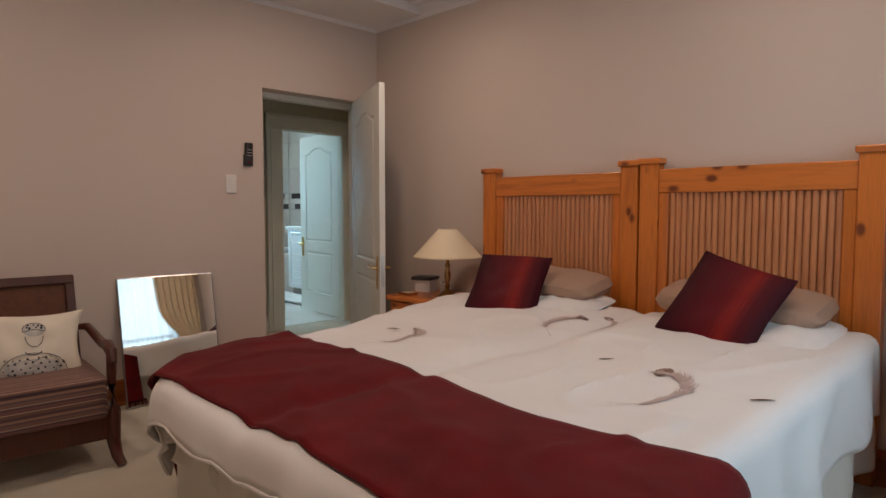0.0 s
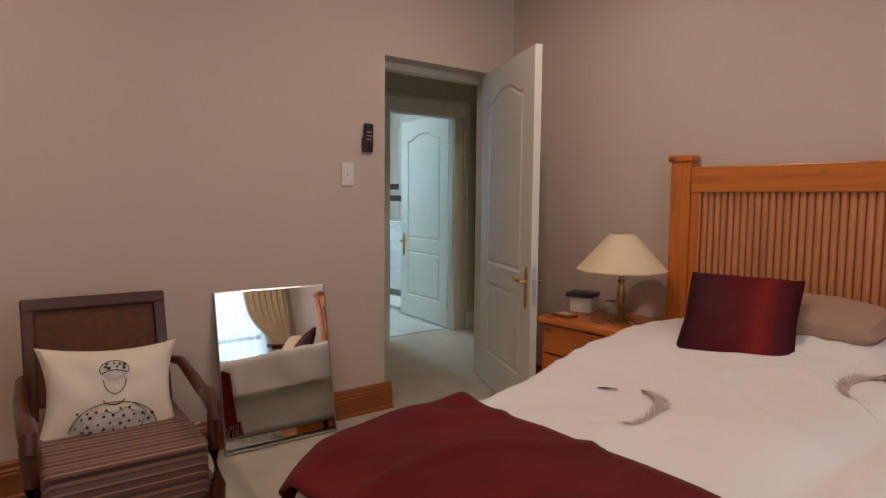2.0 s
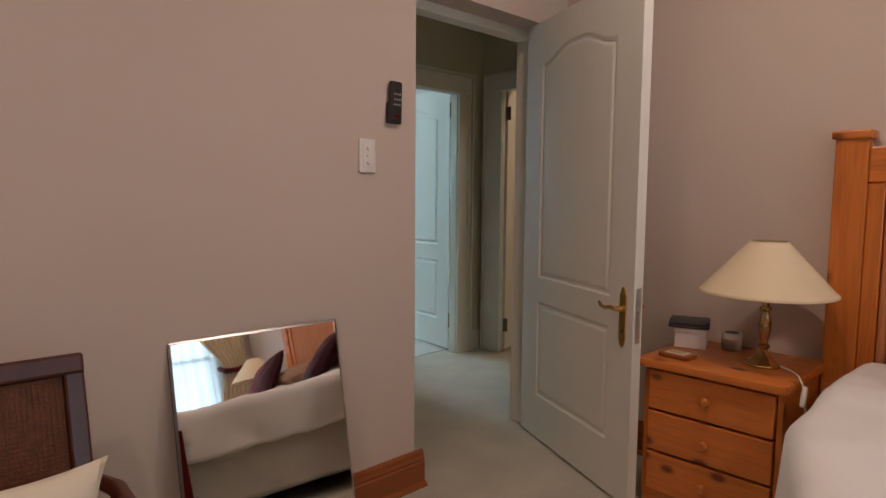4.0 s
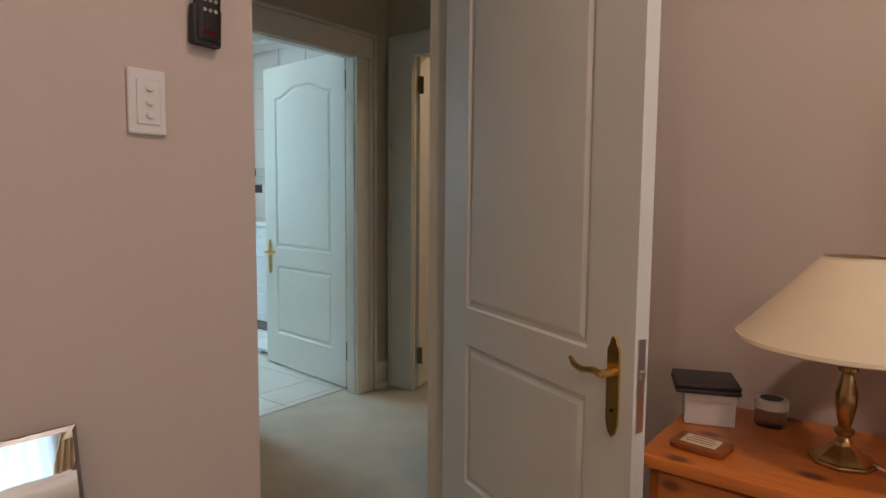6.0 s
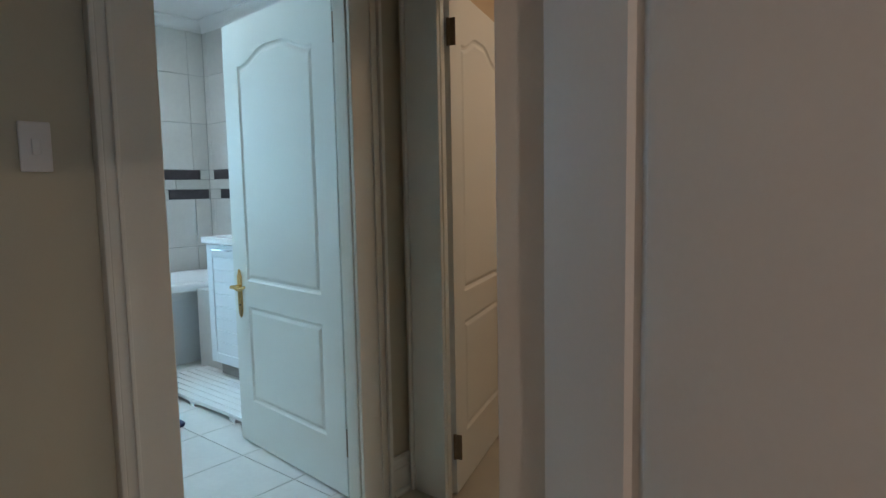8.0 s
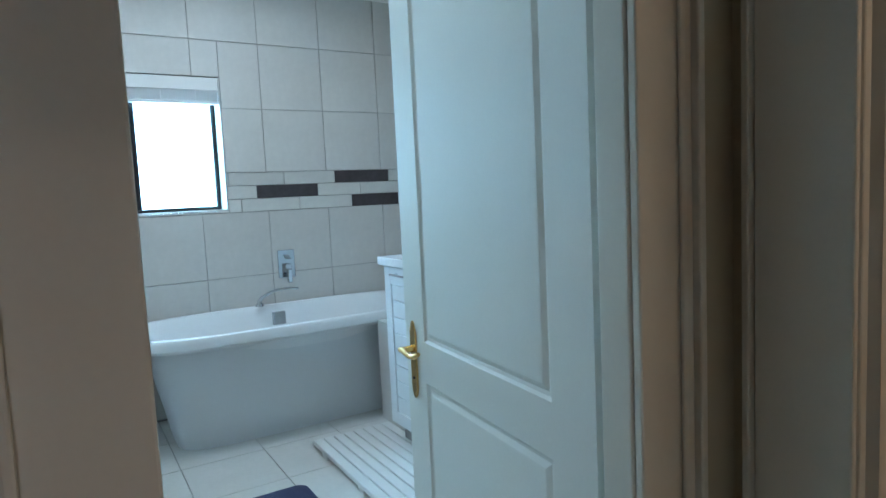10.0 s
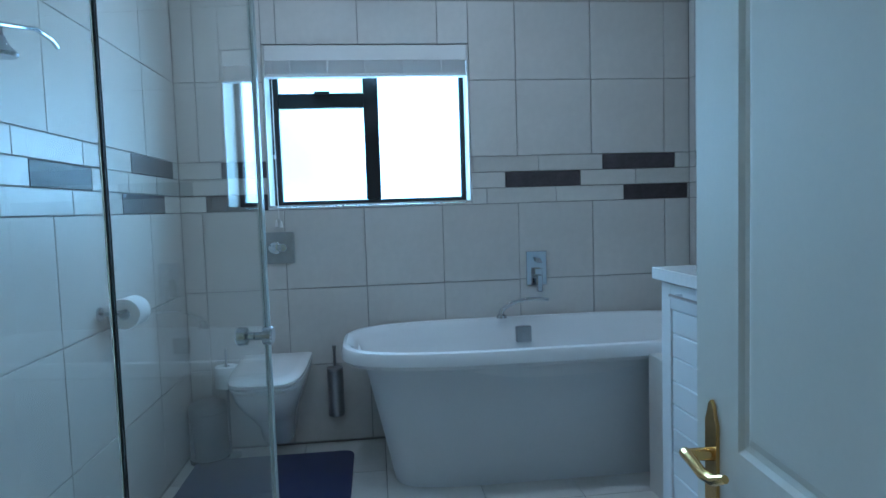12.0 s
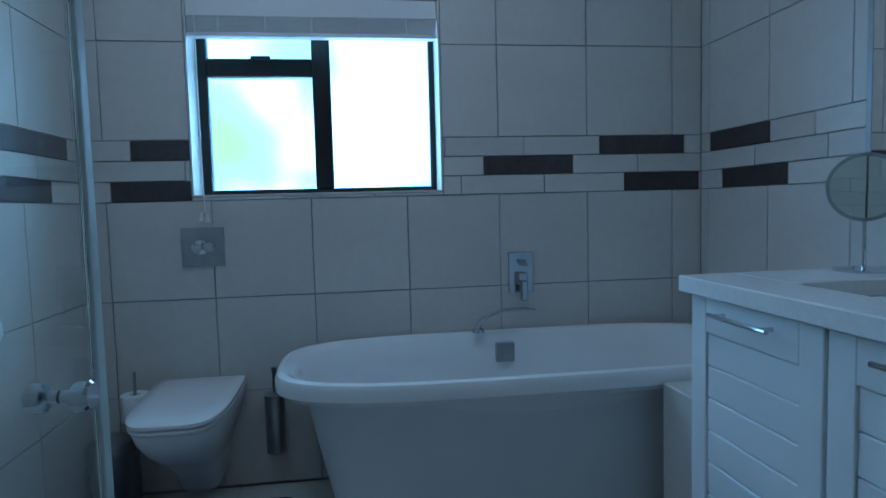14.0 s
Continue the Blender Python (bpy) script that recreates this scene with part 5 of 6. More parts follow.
rim = lofted([(super_ring(tcx, tcy, ta - 0.075, tb - 0.06, N, 3.8), 0.535), (super_ring(tcx, tcy, ta - 0.015, tb - 0.012, N, 3.6), 0.532), (super_ring(tcx, tcy, ta, tb, N, 3.6), 0.548), (super_ring(tcx, tcy, ta, tb, N, 3.6), 0.583), (super_ring(tcx, tcy, ta - 0.008, tb - 0.008, N, 3.6), 0.598), (super_ring(tcx, tcy, ta - 0.022, tb - 0.02, N, 3.6), 0.604), (super_ring(tcx, tcy, ta - 0.038, tb - 0.034, N, 3.5), 0.6),
              (super_ring(tcx, tcy, ta - 0.06, tb - 0.052, N, 3.4), 0.575), (super_ring(tcx, tcy, ta - 0.09, tb - 0.075, N, 3.3), 0.52), (super_ring(tcx, tcy, ta - 0.17, tb - 0.12, N, 3.2), 0.35), (super_ring(tcx, tcy, ta - 0.26, tb - 0.16, N, 3), 0.17), (super_ring(tcx, tcy, ta - 0.4, tb - 0.24, N, 2.8), 0.145)], False, True)
part("basin", rim, M_ACRYLIC, tub, "glossy white rim and hollow", True, True)
part("overflow", box((4.486, 9.288, 0.485), (4.563, 9.318, 0.565), 0.004, 2), M_BRUSHED, tub, "square steel overflow plate", worldly=True)
sp = thing("bath_spout", pose(4.42, 9.33, 0.606), "slim curved chrome bath spout", "bath spout")
part("base", lathe([(0, 0), (0.026, 0), (0.024, 0.012), (0.014, 0.02), (0.012, 0.035), (0, 0.035)], 20), M_CHROME, sp, smooth=True)
part("arm", tube([(0, 0, 0.03), (0.015, -0.002, 0.05), (0.06, -0.008, 0.075), (0.12, -0.016, 0.09), (0.19, -0.026, 0.092), (0.235, -0.032, 0.085)], [0.012, 0.011, 0.01, 0.009, 0.008, 0.008], 12), M_CHROME, sp, "arched spout", True)
mx = thing("bath_mixer", pose(4.6235, BATH_N, 0.842), "square chrome wall mixer with a lever", "bath mixer")
part("plate", box((-0.054, -0.012, -0.088), (0.054, 0, 0.088), 0.003, 2), M_CHROME, mx)
part("lever", joined(box((-0.02, -0.05, -0.05), (0.02, -0.012, 0.0), 0.003, 2), box((-0.014, -0.075, -0.115), (0.014, -0.045, -0.03), 0.004, 2)), M_CHROME, mx, "square chrome lever")
part("diverter", joined(lathe([(0, 0), (0.014, 0), (0.014, 0.018), (0, 0.02)], 16, Matrix.Translation((0.006, -0.012, 0.042)) @ pose(0, 0, 0, 90, 0, 0)), moved(box((-0.022, -0.034, -0.006), (0.022, -0.028, 0.006), 0.002), pose(0.006, 0, 0.042, 0, 35, 0))), M_BRUSHED, mx, "turning diverter knob")

# ---- toilet ----
wc = thing("toilet", pose(3.275, 9.40, 0.0), "white wall-hung toilet with a closed lid", "toilet")


def d_ring(w, y0, y1, p=4.4, n=40, cx=3.275):
    """A D-shaped outline: straight at the wall, round in front."""
    pts = []
    for i in range(n + 1):
        a = math.pi + math.pi * i / n
        c, s = math.cos(a), math.sin(a)
        pts.append((cx + w / 2 * abs(c) ** (2 / p) * (1 if c >= 0 else -1), y1 - (y1 - y0) * 0.0 + (y1 - y0) * abs(s) ** (2 / p) * -1))
    return pts


part("bowl", lofted([(d_ring(0.15, 9.22, 9.40), 0.05), (d_ring(0.17, 9.19, 9.40), 0.075), (d_ring(0.19, 9.13, 9.40), 0.16), (d_ring(0.24, 9.04, 9.40), 0.225), (d_ring(0.3, 8.93, 9.40), 0.3), (d_ring(0.34, 8.885, 9.40), 0.36), (d_ring(0.355, 8.872, 9.40), 0.4), (d_ring(0.35, 8.88, 9.40), 0.409)], True, True), M_CERAMIC, wc, "tapering ceramic bowl", True, True)
part("seat", lofted([(d_ring(0.36, 8.866, 9.37), 0.412), (d_ring(0.366, 8.858, 9.37), 0.415), (d_ring(0.366, 8.858, 9.37), 0.422), (d_ring(0.36, 8.864, 9.37), 0.425)], True, True), M_CERAMIC, wc, "white seat ring", True, True)
part("lid", lofted([(d_ring(0.36, 8.862, 9.365), 0.429), (d_ring(0.368, 8.855, 9.365), 0.432), (d_ring(0.368, 8.855, 9.365), 0.443), (d_ring(0.35, 8.87, 9.36), 0.45), (d_ring(0.26, 8.94, 9.34), 0.453)], True, True), M_CERAMIC, wc, "flat closed lid", True, True)
for o in wc.children:
    for v in o.data.vertices:
        if v.co.z > 0.3:
            v.co.z -= 0.025 * max(0.0, -0.03 - v.co.y) * min(1.0, (v.co.z - 0.3) / 0.1)
wc.matrix_basis = pose(3.305, 9.40, 0.03) @ Matrix.Diagonal((0.91, 1, 1, 1))
for x in (3.23, 3.38):
    part("hinge", box((x - 0.02, 9.365, 0.438), (x + 0.02, 9.40, 0.462), 0.004, 2), M_CHROME, wc, worldly=True)
fl = thing("flush_plate", pose(3.324, BATH_N, 0.996), "square chrome dual flush plate", "flush plate")
part("plate", box((-0.083, -0.01, -0.078), (0.083, 0, 0.078), 0.003, 2), M_BRUSHED, fl)
for sx, sc in ((-0.008, 1.0), (0.024, 0.72)):
    part("button", moved(lathe([(0, 0), (0.036, 0), (0.035, 0.006), (0.03, 0.009), (0, 0.01)], 28), Matrix.Translation((sx, -0.0095 - (0.002 if sc < 1 else 0), 0.0)) @ pose(0, 0, 0, 90, 0, 0) @ Matrix.Diagonal((sc, 0.8 * sc, 1, 1))), M_CHROME, fl, "oval flush button", True)

# ---- toilet brush, bin, rolls ----
br = thing("toilet_brush", pose(3.58, 9.36, 0.155), "steel toilet brush in a wall holder", "toilet brush")
part("holder", lathe([(0, 0.0), (0.036, 0.0), (0.04, 0.004), (0.04, 0.23), (0.036, 0.232), (0.034, 0.225), (0.034, 0.01), (0, 0.01)], 26), M_BRUSHED, br, smooth=True)
part("handle", lathe([(0, 0.1), (0.007, 0.1), (0.007, 0.33), (0.01, 0.335), (0.01, 0.35), (0, 0.352)], 14), M_BRUSHED, br, smooth=True)
part("lid", lathe([(0, 0.234), (0.041, 0.234), (0.041, 0.24), (0.012, 0.248), (0, 0.248)], 26), M_BRUSHED, br, smooth=True)
part("bracket", box((-0.015, 0.038, 0.12), (0.015, 0.048, 0.16), 0.002), M_BRUSHED, br)
bn = thing("pedal_bin", pose(2.975, 9.29, 0), "small round steel pedal bin with a lid", "pedal bin")
part("body", lathe([(0, 0.004), (0.085, 0.004), (0.087, 0.02), (0.087, 0.235), (0.083, 0.24), (0, 0.24)], 34), M_BRUSHED, bn, smooth=True)
part("lid", lathe([(0.089, 0.24), (0.09, 0.255), (0.08, 0.275), (0.05, 0.29), (0, 0.295), ], 34), M_BRUSHED, bn, "domed steel lid", True)
part("base_ring", lathe([(0, 0.0), (0.09, 0.0), (0.09, 0.018), (0.087, 0.02), (0, 0.02)], 34), M_BLACK, bn, "black plastic base", True)
part("pedal", box((-0.024, -0.125, 0.008), (0.024, -0.08, 0.02), 0.004, 2), M_BLACK, bn, "black foot pedal")
part("handle_strip", tube([(-0.06, -0.066, 0.2), (-0.05, -0.09, 0.12), (-0.045, -0.08, 0.04)], 0.004, 8), M_CHROME, bn, smooth=True)


def paper_roll(bm_at):
    return moved(lathe([(0.02, -0.05), (0.052, -0.05), (0.054, -0.047), (0.054, 0.047), (0.052, 0.05), (0.02, 0.05), (0.02, -0.05)], 34), bm_at)


rh = thing("toilet_roll_holder", pose(BATH_W, 8.46, 0.848), "chrome arm on the wall holding a paper roll", "toilet roll holder")
part("rosette", joined(lathe([(0, 0), (0.024, 0), (0.024, 0.008), (0.014, 0.012), (0, 0.012)], 22, pose(0, 0, 0, 0, 90, 0)), tube([(0.01, 0, 0), (0.05, 0, 0), (0.056, 0.006, 0), (0.058, 0.02, 0), (0.058, 0.165, 0)], 0.007, 10)), M_CHROME, rh, smooth=True)
rl = solo("toilet_roll", paper_roll(pose(0, 0, 0, 90, 0, 0)), M_PAPER, "white paper roll hanging on the chrome arm", "toilet roll", "paper rolls", smooth=True)
rl.matrix_basis = pose(BATH_W + 0.058, 8.565, 0.836)
sph = thing("spare_roll_stand", pose(3.065, 9.315, 0), "thin steel stand for spare paper rolls", "roll stand")
part("pole", tube([(0, 0, 0.0), (0, 0, 0.53)], 0.006, 10), M_BRUSHED, sph)
part("foot", lathe([(0, 0), (0.05, 0), (0.05, 0.008), (0.01, 0.014), (0, 0.014)], 28), M_BRUSHED, sph, smooth=True)
part("collar", lathe([(0, 0.335), (0.03, 0.335), (0.03, 0.342), (0, 0.342)], 22), M_BRUSHED, sph)
rl2 = solo("toilet_roll", paper_roll(Matrix.Identity(4)), M_PAPER, "spare white paper roll on its stand", "toilet roll", "paper rolls", smooth=True)
rl2.matrix_basis = pose(3.065, 9.315, 0.393)

# ---- shower screen and head ----
SEAL, GLASS_TURN, L = Vector((3.470, 7.10, 0)), 84.9, 0.712
sg = thing("shower_door", pose(SEAL.x, SEAL.y, 0, 0, 0, GLASS_TURN), "frameless clear glass shower door", "shower door")
pane = part("pane", box((0.006, -0.004, 0.02), (L - 0.018, 0.004, 2.1), 0.001), M_GLASS, sg, "clear glass pane")
pane.visible_shadow = False
part("dark_seal", box((0.0, -0.004, 0.0), (0.006, 0.004, 2.1), 0.001), M_SEAL, sg, "dark hinge-side seal strip")
part("edge_strip", box((L - 0.016, -0.009, 0.0), (L + 0.008, 0.009, 2.1), 0.003, 2), M_STRIP, sg, "pale translucent edge strip")
part("bottom_sweep", box((0.006, -0.005, 0.0), (L - 0.018, 0.005, 0.018)), M_JAR, sg, "clear plastic sweep")
fx = thing("glass_screen", pose(SEAL.x, SEAL.y, 0, 0, 0, GLASS_TURN), "fixed clear glass screen beside the shower door", "shower screen")
fpane = part("pane", box((-0.66, -0.004, 0.012), (-0.004, 0.004, 2.1), 0.001), M_GLASS, fx, "clear glass pane")
fpane.visible_shadow = False
part("floor_channel", box((-0.66, -0.009, 0.0), (-0.004, 0.009, 0.012)), M_CHROME, fx, "slim chrome floor channel")
for hz in (0.35, 1.8):
    part("clamp", box((-0.665, -0.012, hz), (-0.62, 0.012, hz + 0.05), 0.003, 2), M_CHROME, fx, "chrome wall clamp")
for s in (-1, 1):
    part("knob", lathe([(0, 0), (0.009, 0), (0.009, 0.014), (0.02, 0.018), (0.021, 0.036), (0.017, 0.04), (0, 0.04)], 24, Matrix.Translation((L - 0.105, s * 0.004, 0.895)) @ pose(0, 0, 0, -90 * s, 0, 0)), M_CHROME, sg, "round chrome knob", True)
shw = thing("wall_shower", pose(BATH_W, 7.5, 1.58), "slim chrome shower arm with a small head", "shower")
part("rosette", lathe([(0, 0), (0.03, 0), (0.03, 0.006), (0.012, 0.012), (0, 0.012)], 22, pose(0, 0, -0.035, 0, 90, 0)), M_CHROME, shw, smooth=True)
part("arm", tube([(0.0, 0, -0.035), (0.08, 0.005, -0.035), (0.12, 0.05, -0.028), (0.13, 0.2, 0.006), (0.13, 0.42, 0.052), (0.128, 0.5, 0.048), (0.127, 0.53, 0.035)], 0.006, 10), M_CHROME, shw, smooth=True)
part("head", joined(lathe([(0, 0), (0.03, 0), (0.034, 0.008), (0.016, 0.028), (0.01, 0.045), (0, 0.045)], 22, pose(0.13, 0.27, -0.05, 0, 0, 0)), tube([(0.13, 0.27, -0.01), (0.13, 0.27, 0.022)], 0.006, 8)), M_CHROME, shw, "round spray head", True)

# ---- vanity ----
VX, VY0, VY1, VT = 4.735, 7.02, 8.235, 0.95
va = thing("vanity_cabinet", pose(5.1, 7.63, 0), "white vanity cabinet with grooved shaker doors", "vanity")
part("carcass", box((VX + 0.02, VY0, 0.13), (BATH_E, VY1, VT - 0.04), 0.002), M_VANITY, va, worldly=True)
part("plinth", box((VX + 0.06, VY0 + 0.02, 0), (BATH_E, VY1 - 0.02, 0.13)), M_GROUT, va, "recessed grey plinth", worldly=True)
splits = (VY1 - 0.006, 7.797, 7.787, 7.345, 7.335, VY0 + 0.006)
for y1, y0 in ((splits[0], splits[1]), (splits[2], splits[3]), (splits[4], splits[5])):
    f = 0.062
    z0, z1 = 0.14, VT - 0.045
    d = part("door", joined(box((VX, y0, z0), (VX + 0.019, y0 + f, z1), 0.002), box((VX, y1 - f, z0), (VX + 0.019, y1, z1), 0.002), box((VX, y0 + f, z0), (VX + 0.019, y1 - f, z0 + f), 0.002), box((VX, y0 + f, z1 - f - 0.02), (VX + 0.019, y1 - f, z1), 0.002)), M_VANITY, va, "white shaker door", worldly=True)
    n = 8
    hh = (z1 - z0 - 2 * f - 0.02) / n
    me = mesh_from(moved(box((VX + 0.005, y0 + f, 0), (VX + 0.018, y1 - f, hh - 0.0018), 0.003), va.matrix_basis.inverted()), "groove_board", M_VANITY)
    for k in range(n):
        ob = piece("groove_board", me, pose(0, 0, z0 + f + k * hh), d)
    hy = (y0 + y1) / 2
    part("handle", joined(tube([(VX - 0.028, hy - 0.1, z1 - 0.03), (VX - 0.028, hy + 0.1, z1 - 0.03)], 0.0055, 10), tube([(VX, hy - 0.08, z1 - 0.03), (VX - 0.028, hy - 0.08, z1 - 0.03)], 0.005, 8), tube([(VX, hy + 0.08, z1 - 0.03), (VX - 0.028, hy + 0.08, z1 - 0.03)], 0.005, 8)), M_CHROME, d, "chrome bar handle", True, True)
wt = thing("vanity_worktop", pose(5.1, 7.63, VT - 0.04), "white quartz worktop with a sunken basin", "worktop")
X0, X1, Y0, Y1 = 4.86, 5.26, 7.5, 8.04
part("slab", joined(box((VX - 0.02, VY0 - 0.01, VT - 0.04), (X0, VY1 + 0.022, VT), 0.003), box((X1, VY0 - 0.01, VT - 0.04), (BATH_E, VY1 + 0.022, VT), 0.003), box((X0, VY0 - 0.01, VT - 0.04), (X1, Y0, VT), 0.003), box((X0, Y1, VT - 0.04), (X1, VY1 + 0.022, VT), 0.003)), M_QUARTZ, wt, worldly=True)
bs = thing("wash_basin", pose(5.06, 7.77, VT - 0.17), "white undermounted rectangular basin", "basin")
part("bowl", lofted([(rounded(X0 - 0.005, X1 + 0.005, Y0 - 0.005, Y1 + 0.005, 0.04), VT - 0.041), (rounded(X0 + 0.01, X1 - 0.01, Y0 + 0.01, Y1 - 0.01, 0.05), VT - 0.1), (rounded(X0 + 0.04, X1 - 0.04, Y0 + 0.04, Y1 - 0.04, 0.06), VT - 0.165)], False, True), M_CERAMIC, bs, smooth=True, worldly=True)
part("waste", lathe([(0, 0), (0.03, 0), (0.03, 0.004), (0, 0.006)], 20, Matrix.Translation((5.06, 7.77, VT - 0.164))), M_CHROME, bs, smooth=True, worldly=True)
tp = thing("basin_tap", pose(5.34, 7.77, VT), "chrome basin mixer tap", "tap")
part("body", joined(lathe([(0, 0), (0.024, 0), (0.022, 0.01), (0.02, 0.11), (0, 0.115)], 20), tube([(0, 0, 0.09), (-0.06, 0, 0.105), (-0.13, 0, 0.09)], [0.014, 0.013, 0.012], 12)), M_CHROME, tp, smooth=True)
mm = thing("magnifying_mirror", pose(5.16, 8.18, VT, 0, 0, 18), "round chrome shaving mirror on a stand", "shaving mirror")
part("foot", lathe([(0, 0), (0.066, 0), (0.066, 0.006), (0.02, 0.012), (0, 0.013)], 34), M_CHROME, mm, smooth=True)
part("stem", tube([(0, 0, 0.01), (0, 0, 0.125)], 0.005, 10), M_CHROME, mm, smooth=True)
hd = pose(0, 0, 0.205, 88, 0, -68)
part("rim", lathe([(0.075, -0.006), (0.083, -0.006), (0.085, 0), (0.083, 0.006), (0.075, 0.006), (0.075, -0.006)], 40, hd), M_CHROME, mm, "round chrome rim", True)
part("glass", lathe([(0, -0.004), (0.076, -0.004), (0.076, 0.004), (0, 0.004)], 40, hd), M_MIRROR, mm, "round mirror glass")
wm = thing("wall_mirror", pose(BATH_E, 7.5, 1.2), "large mirror with bright edges on the wall above the vanity", "mirror")
part("glass", box((BATH_E - 0.008, 6.95, 1.21), (BATH_E - 0.002, 8.48, 2.2)), M_MIRROR, wm, worldly=True)
part("bevel", joined(box((BATH_E - 0.009, 8.48, 1.185), (BATH_E - 0.002, 8.505, 2.22), 0.003), box((BATH_E - 0.009, 6.93, 1.185), (BATH_E - 0.002, 8.48, 1.21), 0.003)), M_BRUSHED, wm, "bright bevelled edge", worldly=True)
solo("tiled_ledge", box((4.875, 8.262, 0), (BATH_E - 0.001, 8.64, 0.56), 0.004), M_TILE, "low tiled ledge between vanity and tub", "ledge", kind="structure")

# ---- floor mats ----
dk = thing("duckboard", pose(4.61, 7.9, 0), "white slatted wooden bath board", "duckboard")
me = mesh_from(box((-0.0235, -0.565, 0.022), (0.0235, 0.565, 0.045), 0.003), "slat", M_SLATW)
for k in range(8):
    piece("slat", me, pose(-0.178 + k * 0.0535, 0.0, 0), dk)
for y in (-0.42, 0, 0.42):
    part("batten", box((-0.2, y - 0.03, 0.0), (0.22, y + 0.03, 0.0225), 0.003), M_SLATW, dk)


def mat_pile(x0, x1, y0, y1):
    bm = prism(rounded(x0, x1, y0, y1, 0.05, 6), 0, 0.016, 0.006, 2)
    return bm


for n, (x0, x1, y0, y1), lab in (("bath_mat", (2.93, 3.665, 8.70, 9.25), "navy blue pile mat before the toilet"), ("bath_mat", (3.56, 4.24, 7.62, 8.11), "navy blue pile mat on the bathroom floor")):
    solo(n, mat_pile(x0, x1, y0, y1), M_NAVY, lab, "bath mat", "navy mats", smooth=True)

# ---- bathroom window and blind ----
w2 = thing("window_2", pose(3.78, BATH_N + 0.12, 1.195), "dark aluminium window with frosted panes", "window", kind="structure")
FY0, FY1 = BATH_N + 0.15, BATH_N + 0.2
for nm, x0, x1, z0, z1 in (("frame", 3.3, 3.34, 1.195, 1.975), ("frame", 4.268, 4.3, 1.195, 1.975), ("frame", 3.34, 4.268, 1.195, 1.224), ("frame", 3.34, 4.268, 1.945, 1.975), ("mullion", 3.768, 3.845, 1.224, 1.945), ("transom", 3.34, 3.768, 1.697, 1.772)):
    part(nm, box((x0, FY0, z0), (x1, FY1, z1), 0.004), M_FRAME, w2, worldly=True)
part("handle", box((3.52, FY0 - 0.022, 1.764), (3.6, FY0, 1.779), 0.004), M_FRAME, w2, worldly=True)
for x0, x1, z0, z1 in ((3.34, 3.768, 1.224, 1.697), (3.34, 3.768, 1.772, 1.945), (3.845, 4.268, 1.224, 1.945)):
    p = part("pane", box((x0, FY0 + 0.02, z0), (x1, FY0 + 0.026, z1)), M_FROST, w2, "frosted glass pane", worldly=True)
    p.visible_shadow = False
bm = bmesh.new()
bmesh.ops.create_grid(bm, x_segments=1, y_segments=1, size=0.5, matrix=pose(3.78, BATH_N + 0.95, 1.75, 90, 0, 0) @ Matrix.Diagonal((3.6, 2.6, 1, 1)))
solo("backdrop_garden", bm, M_BATH_SKY, "bright blurred garden outside the bathroom window", "garden", kind="structure")
solo("window_reveal", joined(box((3.2905, BATH_N + 0.004, 1.196), (3.298, FY0, 1.979)), box((4.292, BATH_N + 0.004, 1.196), (4.2995, FY0, 1.979)), box((3.298, BATH_N + 0.004, 1.196), (4.292, FY0, 1.203))), M_TILE_B, "pale tiled reveal of the bathroom window", "window reveal", kind="structure")
bl = thing("venetian_blind", pose(3.78, BATH_N + 0.03, 1.975), "white venetian blind fully raised", "blind")
part("headrail", box((3.3, BATH_N + 0.004, 1.9), (4.29, BATH_N + 0.05, 1.977), 0.004), M_WHITE, bl, worldly=True)
me = mesh_from(moved(box((3.303, BATH_N + 0.008, 0), (4.287, BATH_N + 0.05, 0.003), 0.001), bl.matrix_basis.inverted() @ Matrix.Translation((0, 0, 1.975))), "slat", M_WHITE)
for k in range(12):
    piece("slat", me, pose(0, 0, -0.079 - k * 0.0048), bl)
for x in (3.42, 3.6, 3.78, 3.97, 4.16):
    part("ladder_tape", box((x, BATH_N + 0.001, 1.822), (x + 0.006, BATH_N + 0.0028, 1.9)), M_WHITE, bl, worldly=True)
part("bottom_rail", box((3.301, BATH_N + 0.003, 1.824), (4.289, BATH_N + 0.052, 1.84), 0.003), M_WHITE, bl, worldly=True)
part("lift_cord", tube([(3.335, BATH_N - 0.004, 1.95), (3.335, BATH_N - 0.006, 1.5), (3.338, BATH_N - 0.006, 1.14)], 0.0022, 6), M_WHITE, bl, worldly=True)
part("cord_tassel", joined(lathe([(0, 0), (0.009, 0), (0.005, 0.03), (0, 0.032)], 12, Matrix.Translation((3.325, BATH_N - 0.008, 1.10))), lathe([(0, 0), (0.009, 0), (0.005, 0.03), (0, 0.032)], 12, Matrix.Translation((3.348, BATH_N - 0.008, 1.095))), tube([(3.338, BATH_N - 0.006, 1.145), (3.325, BATH_N - 0.008, 1.13)], 0.0015, 5), tube([(3.338, BATH_N - 0.006, 1.145), (3.348, BATH_N - 0.008, 1.125)], 0.0015, 5)), M_WHITE, bl, "white cord tassels", worldly=True)
part("cord_knot", lathe([(0, -0.012), (0.006, -0.008), (0.006, 0.008), (0, 0.012)], 10, Matrix.Translation((3.333, BATH_N - 0.006, 1.44))), M_WHITE, bl, worldly=True)
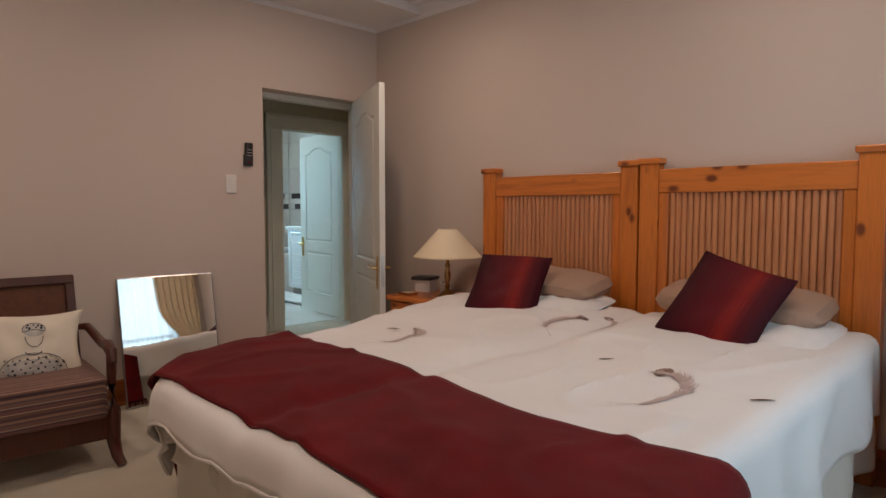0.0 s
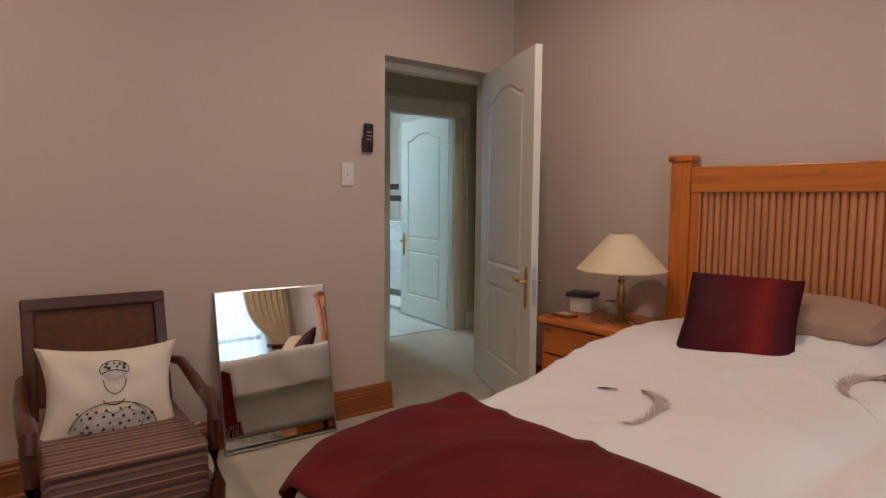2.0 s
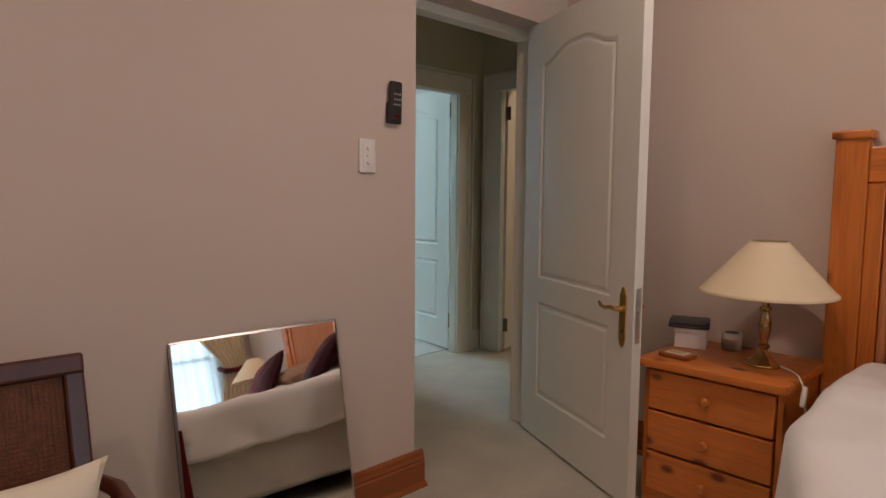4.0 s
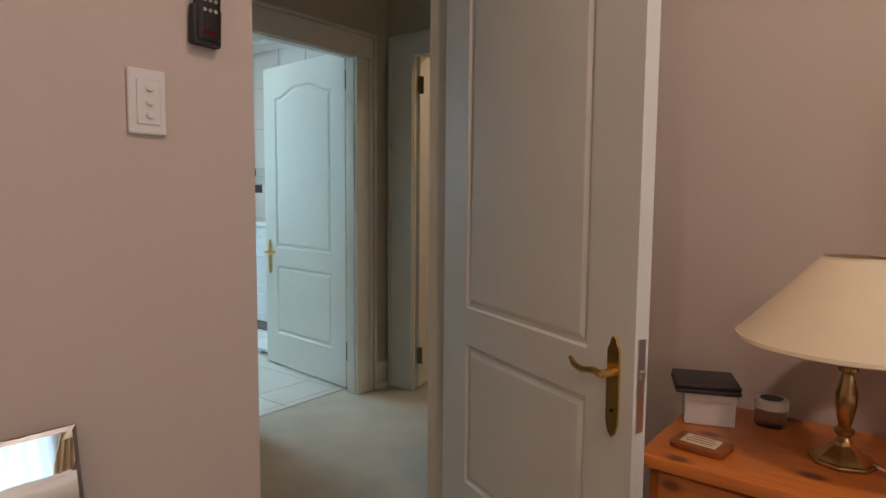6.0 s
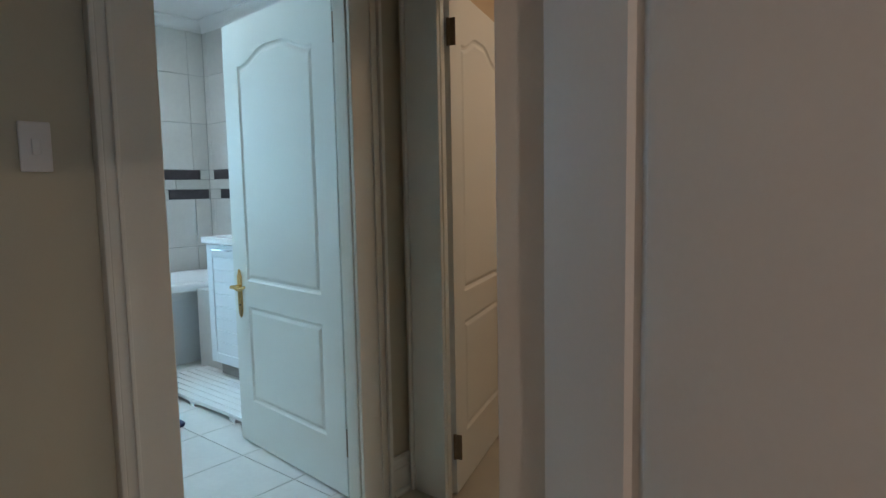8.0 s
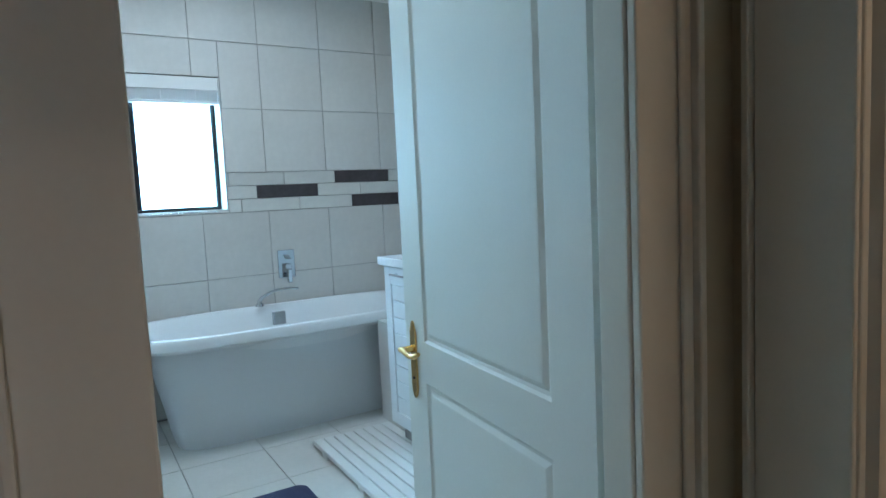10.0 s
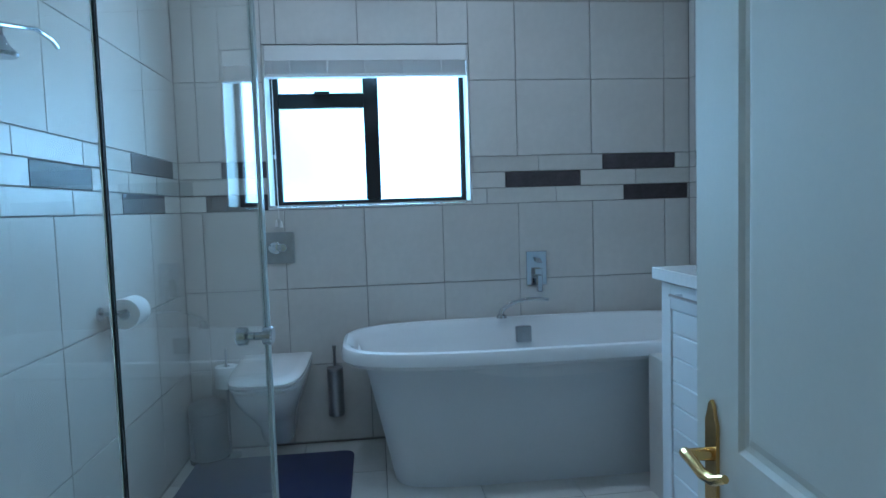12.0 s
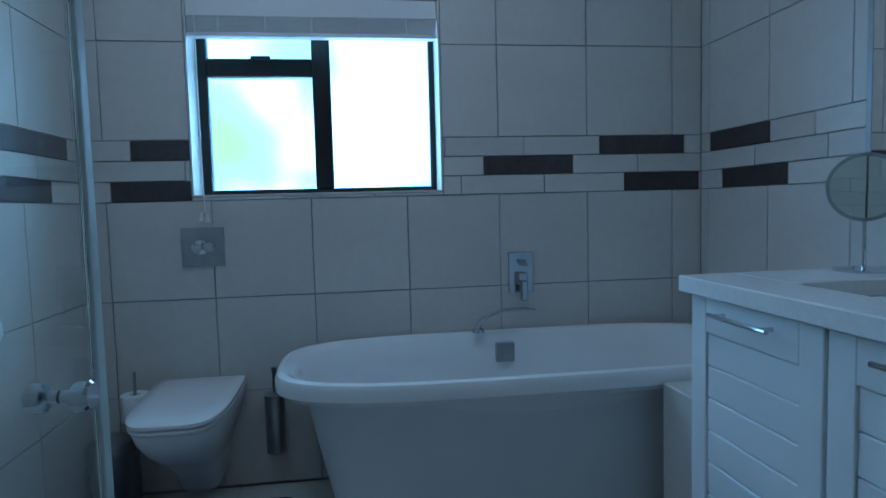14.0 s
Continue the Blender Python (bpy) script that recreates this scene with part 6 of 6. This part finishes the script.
def downlight(x, y, z):
    dl = thing("downlight", pose(x, y, z), "small round recessed ceiling downlight", "downlight", "downlights")
    part("ring", lathe([(0.038, -0.012), (0.05, -0.012), (0.052, 0), (0.036, 0), (0.038, -0.012)], 24), M_CHROME, dl, smooth=True)
    part("lens", lathe([(0, -0.006), (0.037, -0.006), (0.037, -0.001), (0, -0.001)], 24), M_SPOT, dl, "glowing lamp face")


for lx, ly in ((3.5, 8.5), (4.4, 8.5), (3.75, 7.3)):
    downlight(lx, ly, 2.62)
# Fittings for the unseen bedroom spots, three of them added by symmetry.
for lx, ly, share in BED_SPOTS:
    downlight(lx, ly, CEIL)

# ---- tiles ----
walls = {o.name: o for o in scene.objects if o.name.startswith("wall_bathroom")}
TILE_MESHES = {}
PITCH, JOINT = 0.392, 0.004


def tile_mesh(w, h, material, thick=0.009):
    key = (round(w, 3), round(h, 3), material.name)
    if key not in TILE_MESHES:
        TILE_MESHES[key] = mesh_from(box((-w / 2 + JOINT / 2, -thick / 2, -h / 2 + JOINT / 2), (w / 2 - JOINT / 2, thick / 2, h / 2 - JOINT / 2), 0.0012), "tile", material)
    return TILE_MESHES[key]


def cut(a0, a1, z0, z1, hole):
    """What is left of a tile beside an opening, as rectangles."""
    if not hole or a1 <= hole[0] or a0 >= hole[1] or z1 <= hole[2] or z0 >= hole[3]:
        return [(a0, a1, z0, z1)]
    out = []
    if a0 < hole[0]:
        out.append((a0, hole[0], z0, z1))
    if a1 > hole[1]:
        out.append((hole[1], a1, z0, z1))
    m0, m1 = max(a0, hole[0]), min(a1, hole[1])
    if z0 < hole[2]:
        out.append((m0, m1, z0, hole[2]))
    if z1 > hole[3]:
        out.append((m0, m1, hole[3], z1))
    return out


def tile_wall(parent, start, a_min, a_max, place, hole, dark):
    """Square tiles with three narrow band courses; dark: (course, a0, a1) of the charcoal pieces."""
    rows = [(0.0, 0.008), (0.008, 0.402), (0.402, 0.788), (0.788, 1.18), (1.42, 1.80), (1.80, 2.19), (2.19, 2.58)]
    for z0, z1 in rows[1:]:
        a = start
        while a > a_min:
            a -= PITCH
        while a < a_max:
            for r in cut(max(a, a_min), min(a + PITCH, a_max), z0, z1, hole):
                if r[1] - r[0] > 0.012 and r[3] - r[2] > 0.012:
                    piece("tile", tile_mesh(r[1] - r[0], r[3] - r[2], M_TILE), place((r[0] + r[1]) / 2, (r[2] + r[3]) / 2), parent)
            a += PITCH
    for k, (z0, z1) in enumerate(((1.18, 1.26), (1.26, 1.34), (1.34, 1.42))):
        marks = sorted((a0, a1) for c, a0, a1 in dark if c == k)
        spans, cur = [], a_min
        for a0, a1 in marks:
            spans += [(cur, a0, 0), (a0, a1, 1)]
            cur = a1
        spans.append((cur, a_max, 0))
        for a0, a1, is_dark in spans:
            n = 1 if is_dark else max(1, math.ceil((a1 - a0) / 0.42))
            for i in range(n):
                b0, b1 = a0 + (a1 - a0) * i / n, a0 + (a1 - a0) * (i + 1) / n
                for r in cut(b0, b1, z0, z1, hole):
                    if r[1] - r[0] > 0.008 and r[3] - r[2] > 0.008:
                        piece("tile", tile_mesh(r[1] - r[0], r[3] - r[2], M_TILE_D if is_dark else M_TILE_B), place((r[0] + r[1]) / 2, (r[2] + r[3]) / 2), parent)


tile_wall(walls["wall_bathroom_north"], 3.754, BATH_W, BATH_E, lambda a, z: pose(a, BATH_N + 0.0045, z), (3.29, 4.3, 1.195, 1.98),
          [(2, 3.07, 3.29), (0, 2.99, 3.29), (1, 4.474, 4.867), (2, 4.988, 5.379), (0, 5.10, 5.449)])
tile_wall(walls["wall_bathroom_east"], BATH_N - 0.06, BATH_S, BATH_N, lambda a, z: pose(BATH_E + 0.0045, a, z, 0, 0, 90), None,
          [(2, 8.95, 9.338), (0, 8.85, 9.247), (2, 8.1, 8.49)])
tile_wall(walls["wall_bathroom_west"], BATH_N - 0.02, BATH_S, BATH_N, lambda a, z: pose(BATH_W - 0.0045, a, z, 0, 0, 90), None,
          [(2, 8.827, 9.33), (0, 8.72, 9.19), (1, 8.10, 8.478), (1, 7.35, 7.74)])
y = BATH_N
while y > 6.38:
    y0 = max(y - PITCH, 6.374)
    if y > BATH_S > y0:
        y0 = BATH_S
    x = 3.03 - PITCH
    while x < BATH_E:
        a0, a1 = max(x, BATH_W), min(x + PITCH, BATH_E)
        if y <= BATH_S:
            a0, a1 = max(a0, 3.512), min(a1, 4.34)
        if a1 - a0 > 0.02 and y - y0 > 0.02:
            piece("tile", tile_mesh(a1 - a0, y - y0, M_TILE_F), pose((a0 + a1) / 2, (y + y0) / 2, -0.0045, 90, 0, 0), floor_bath)
        x += PITCH
    y = y0
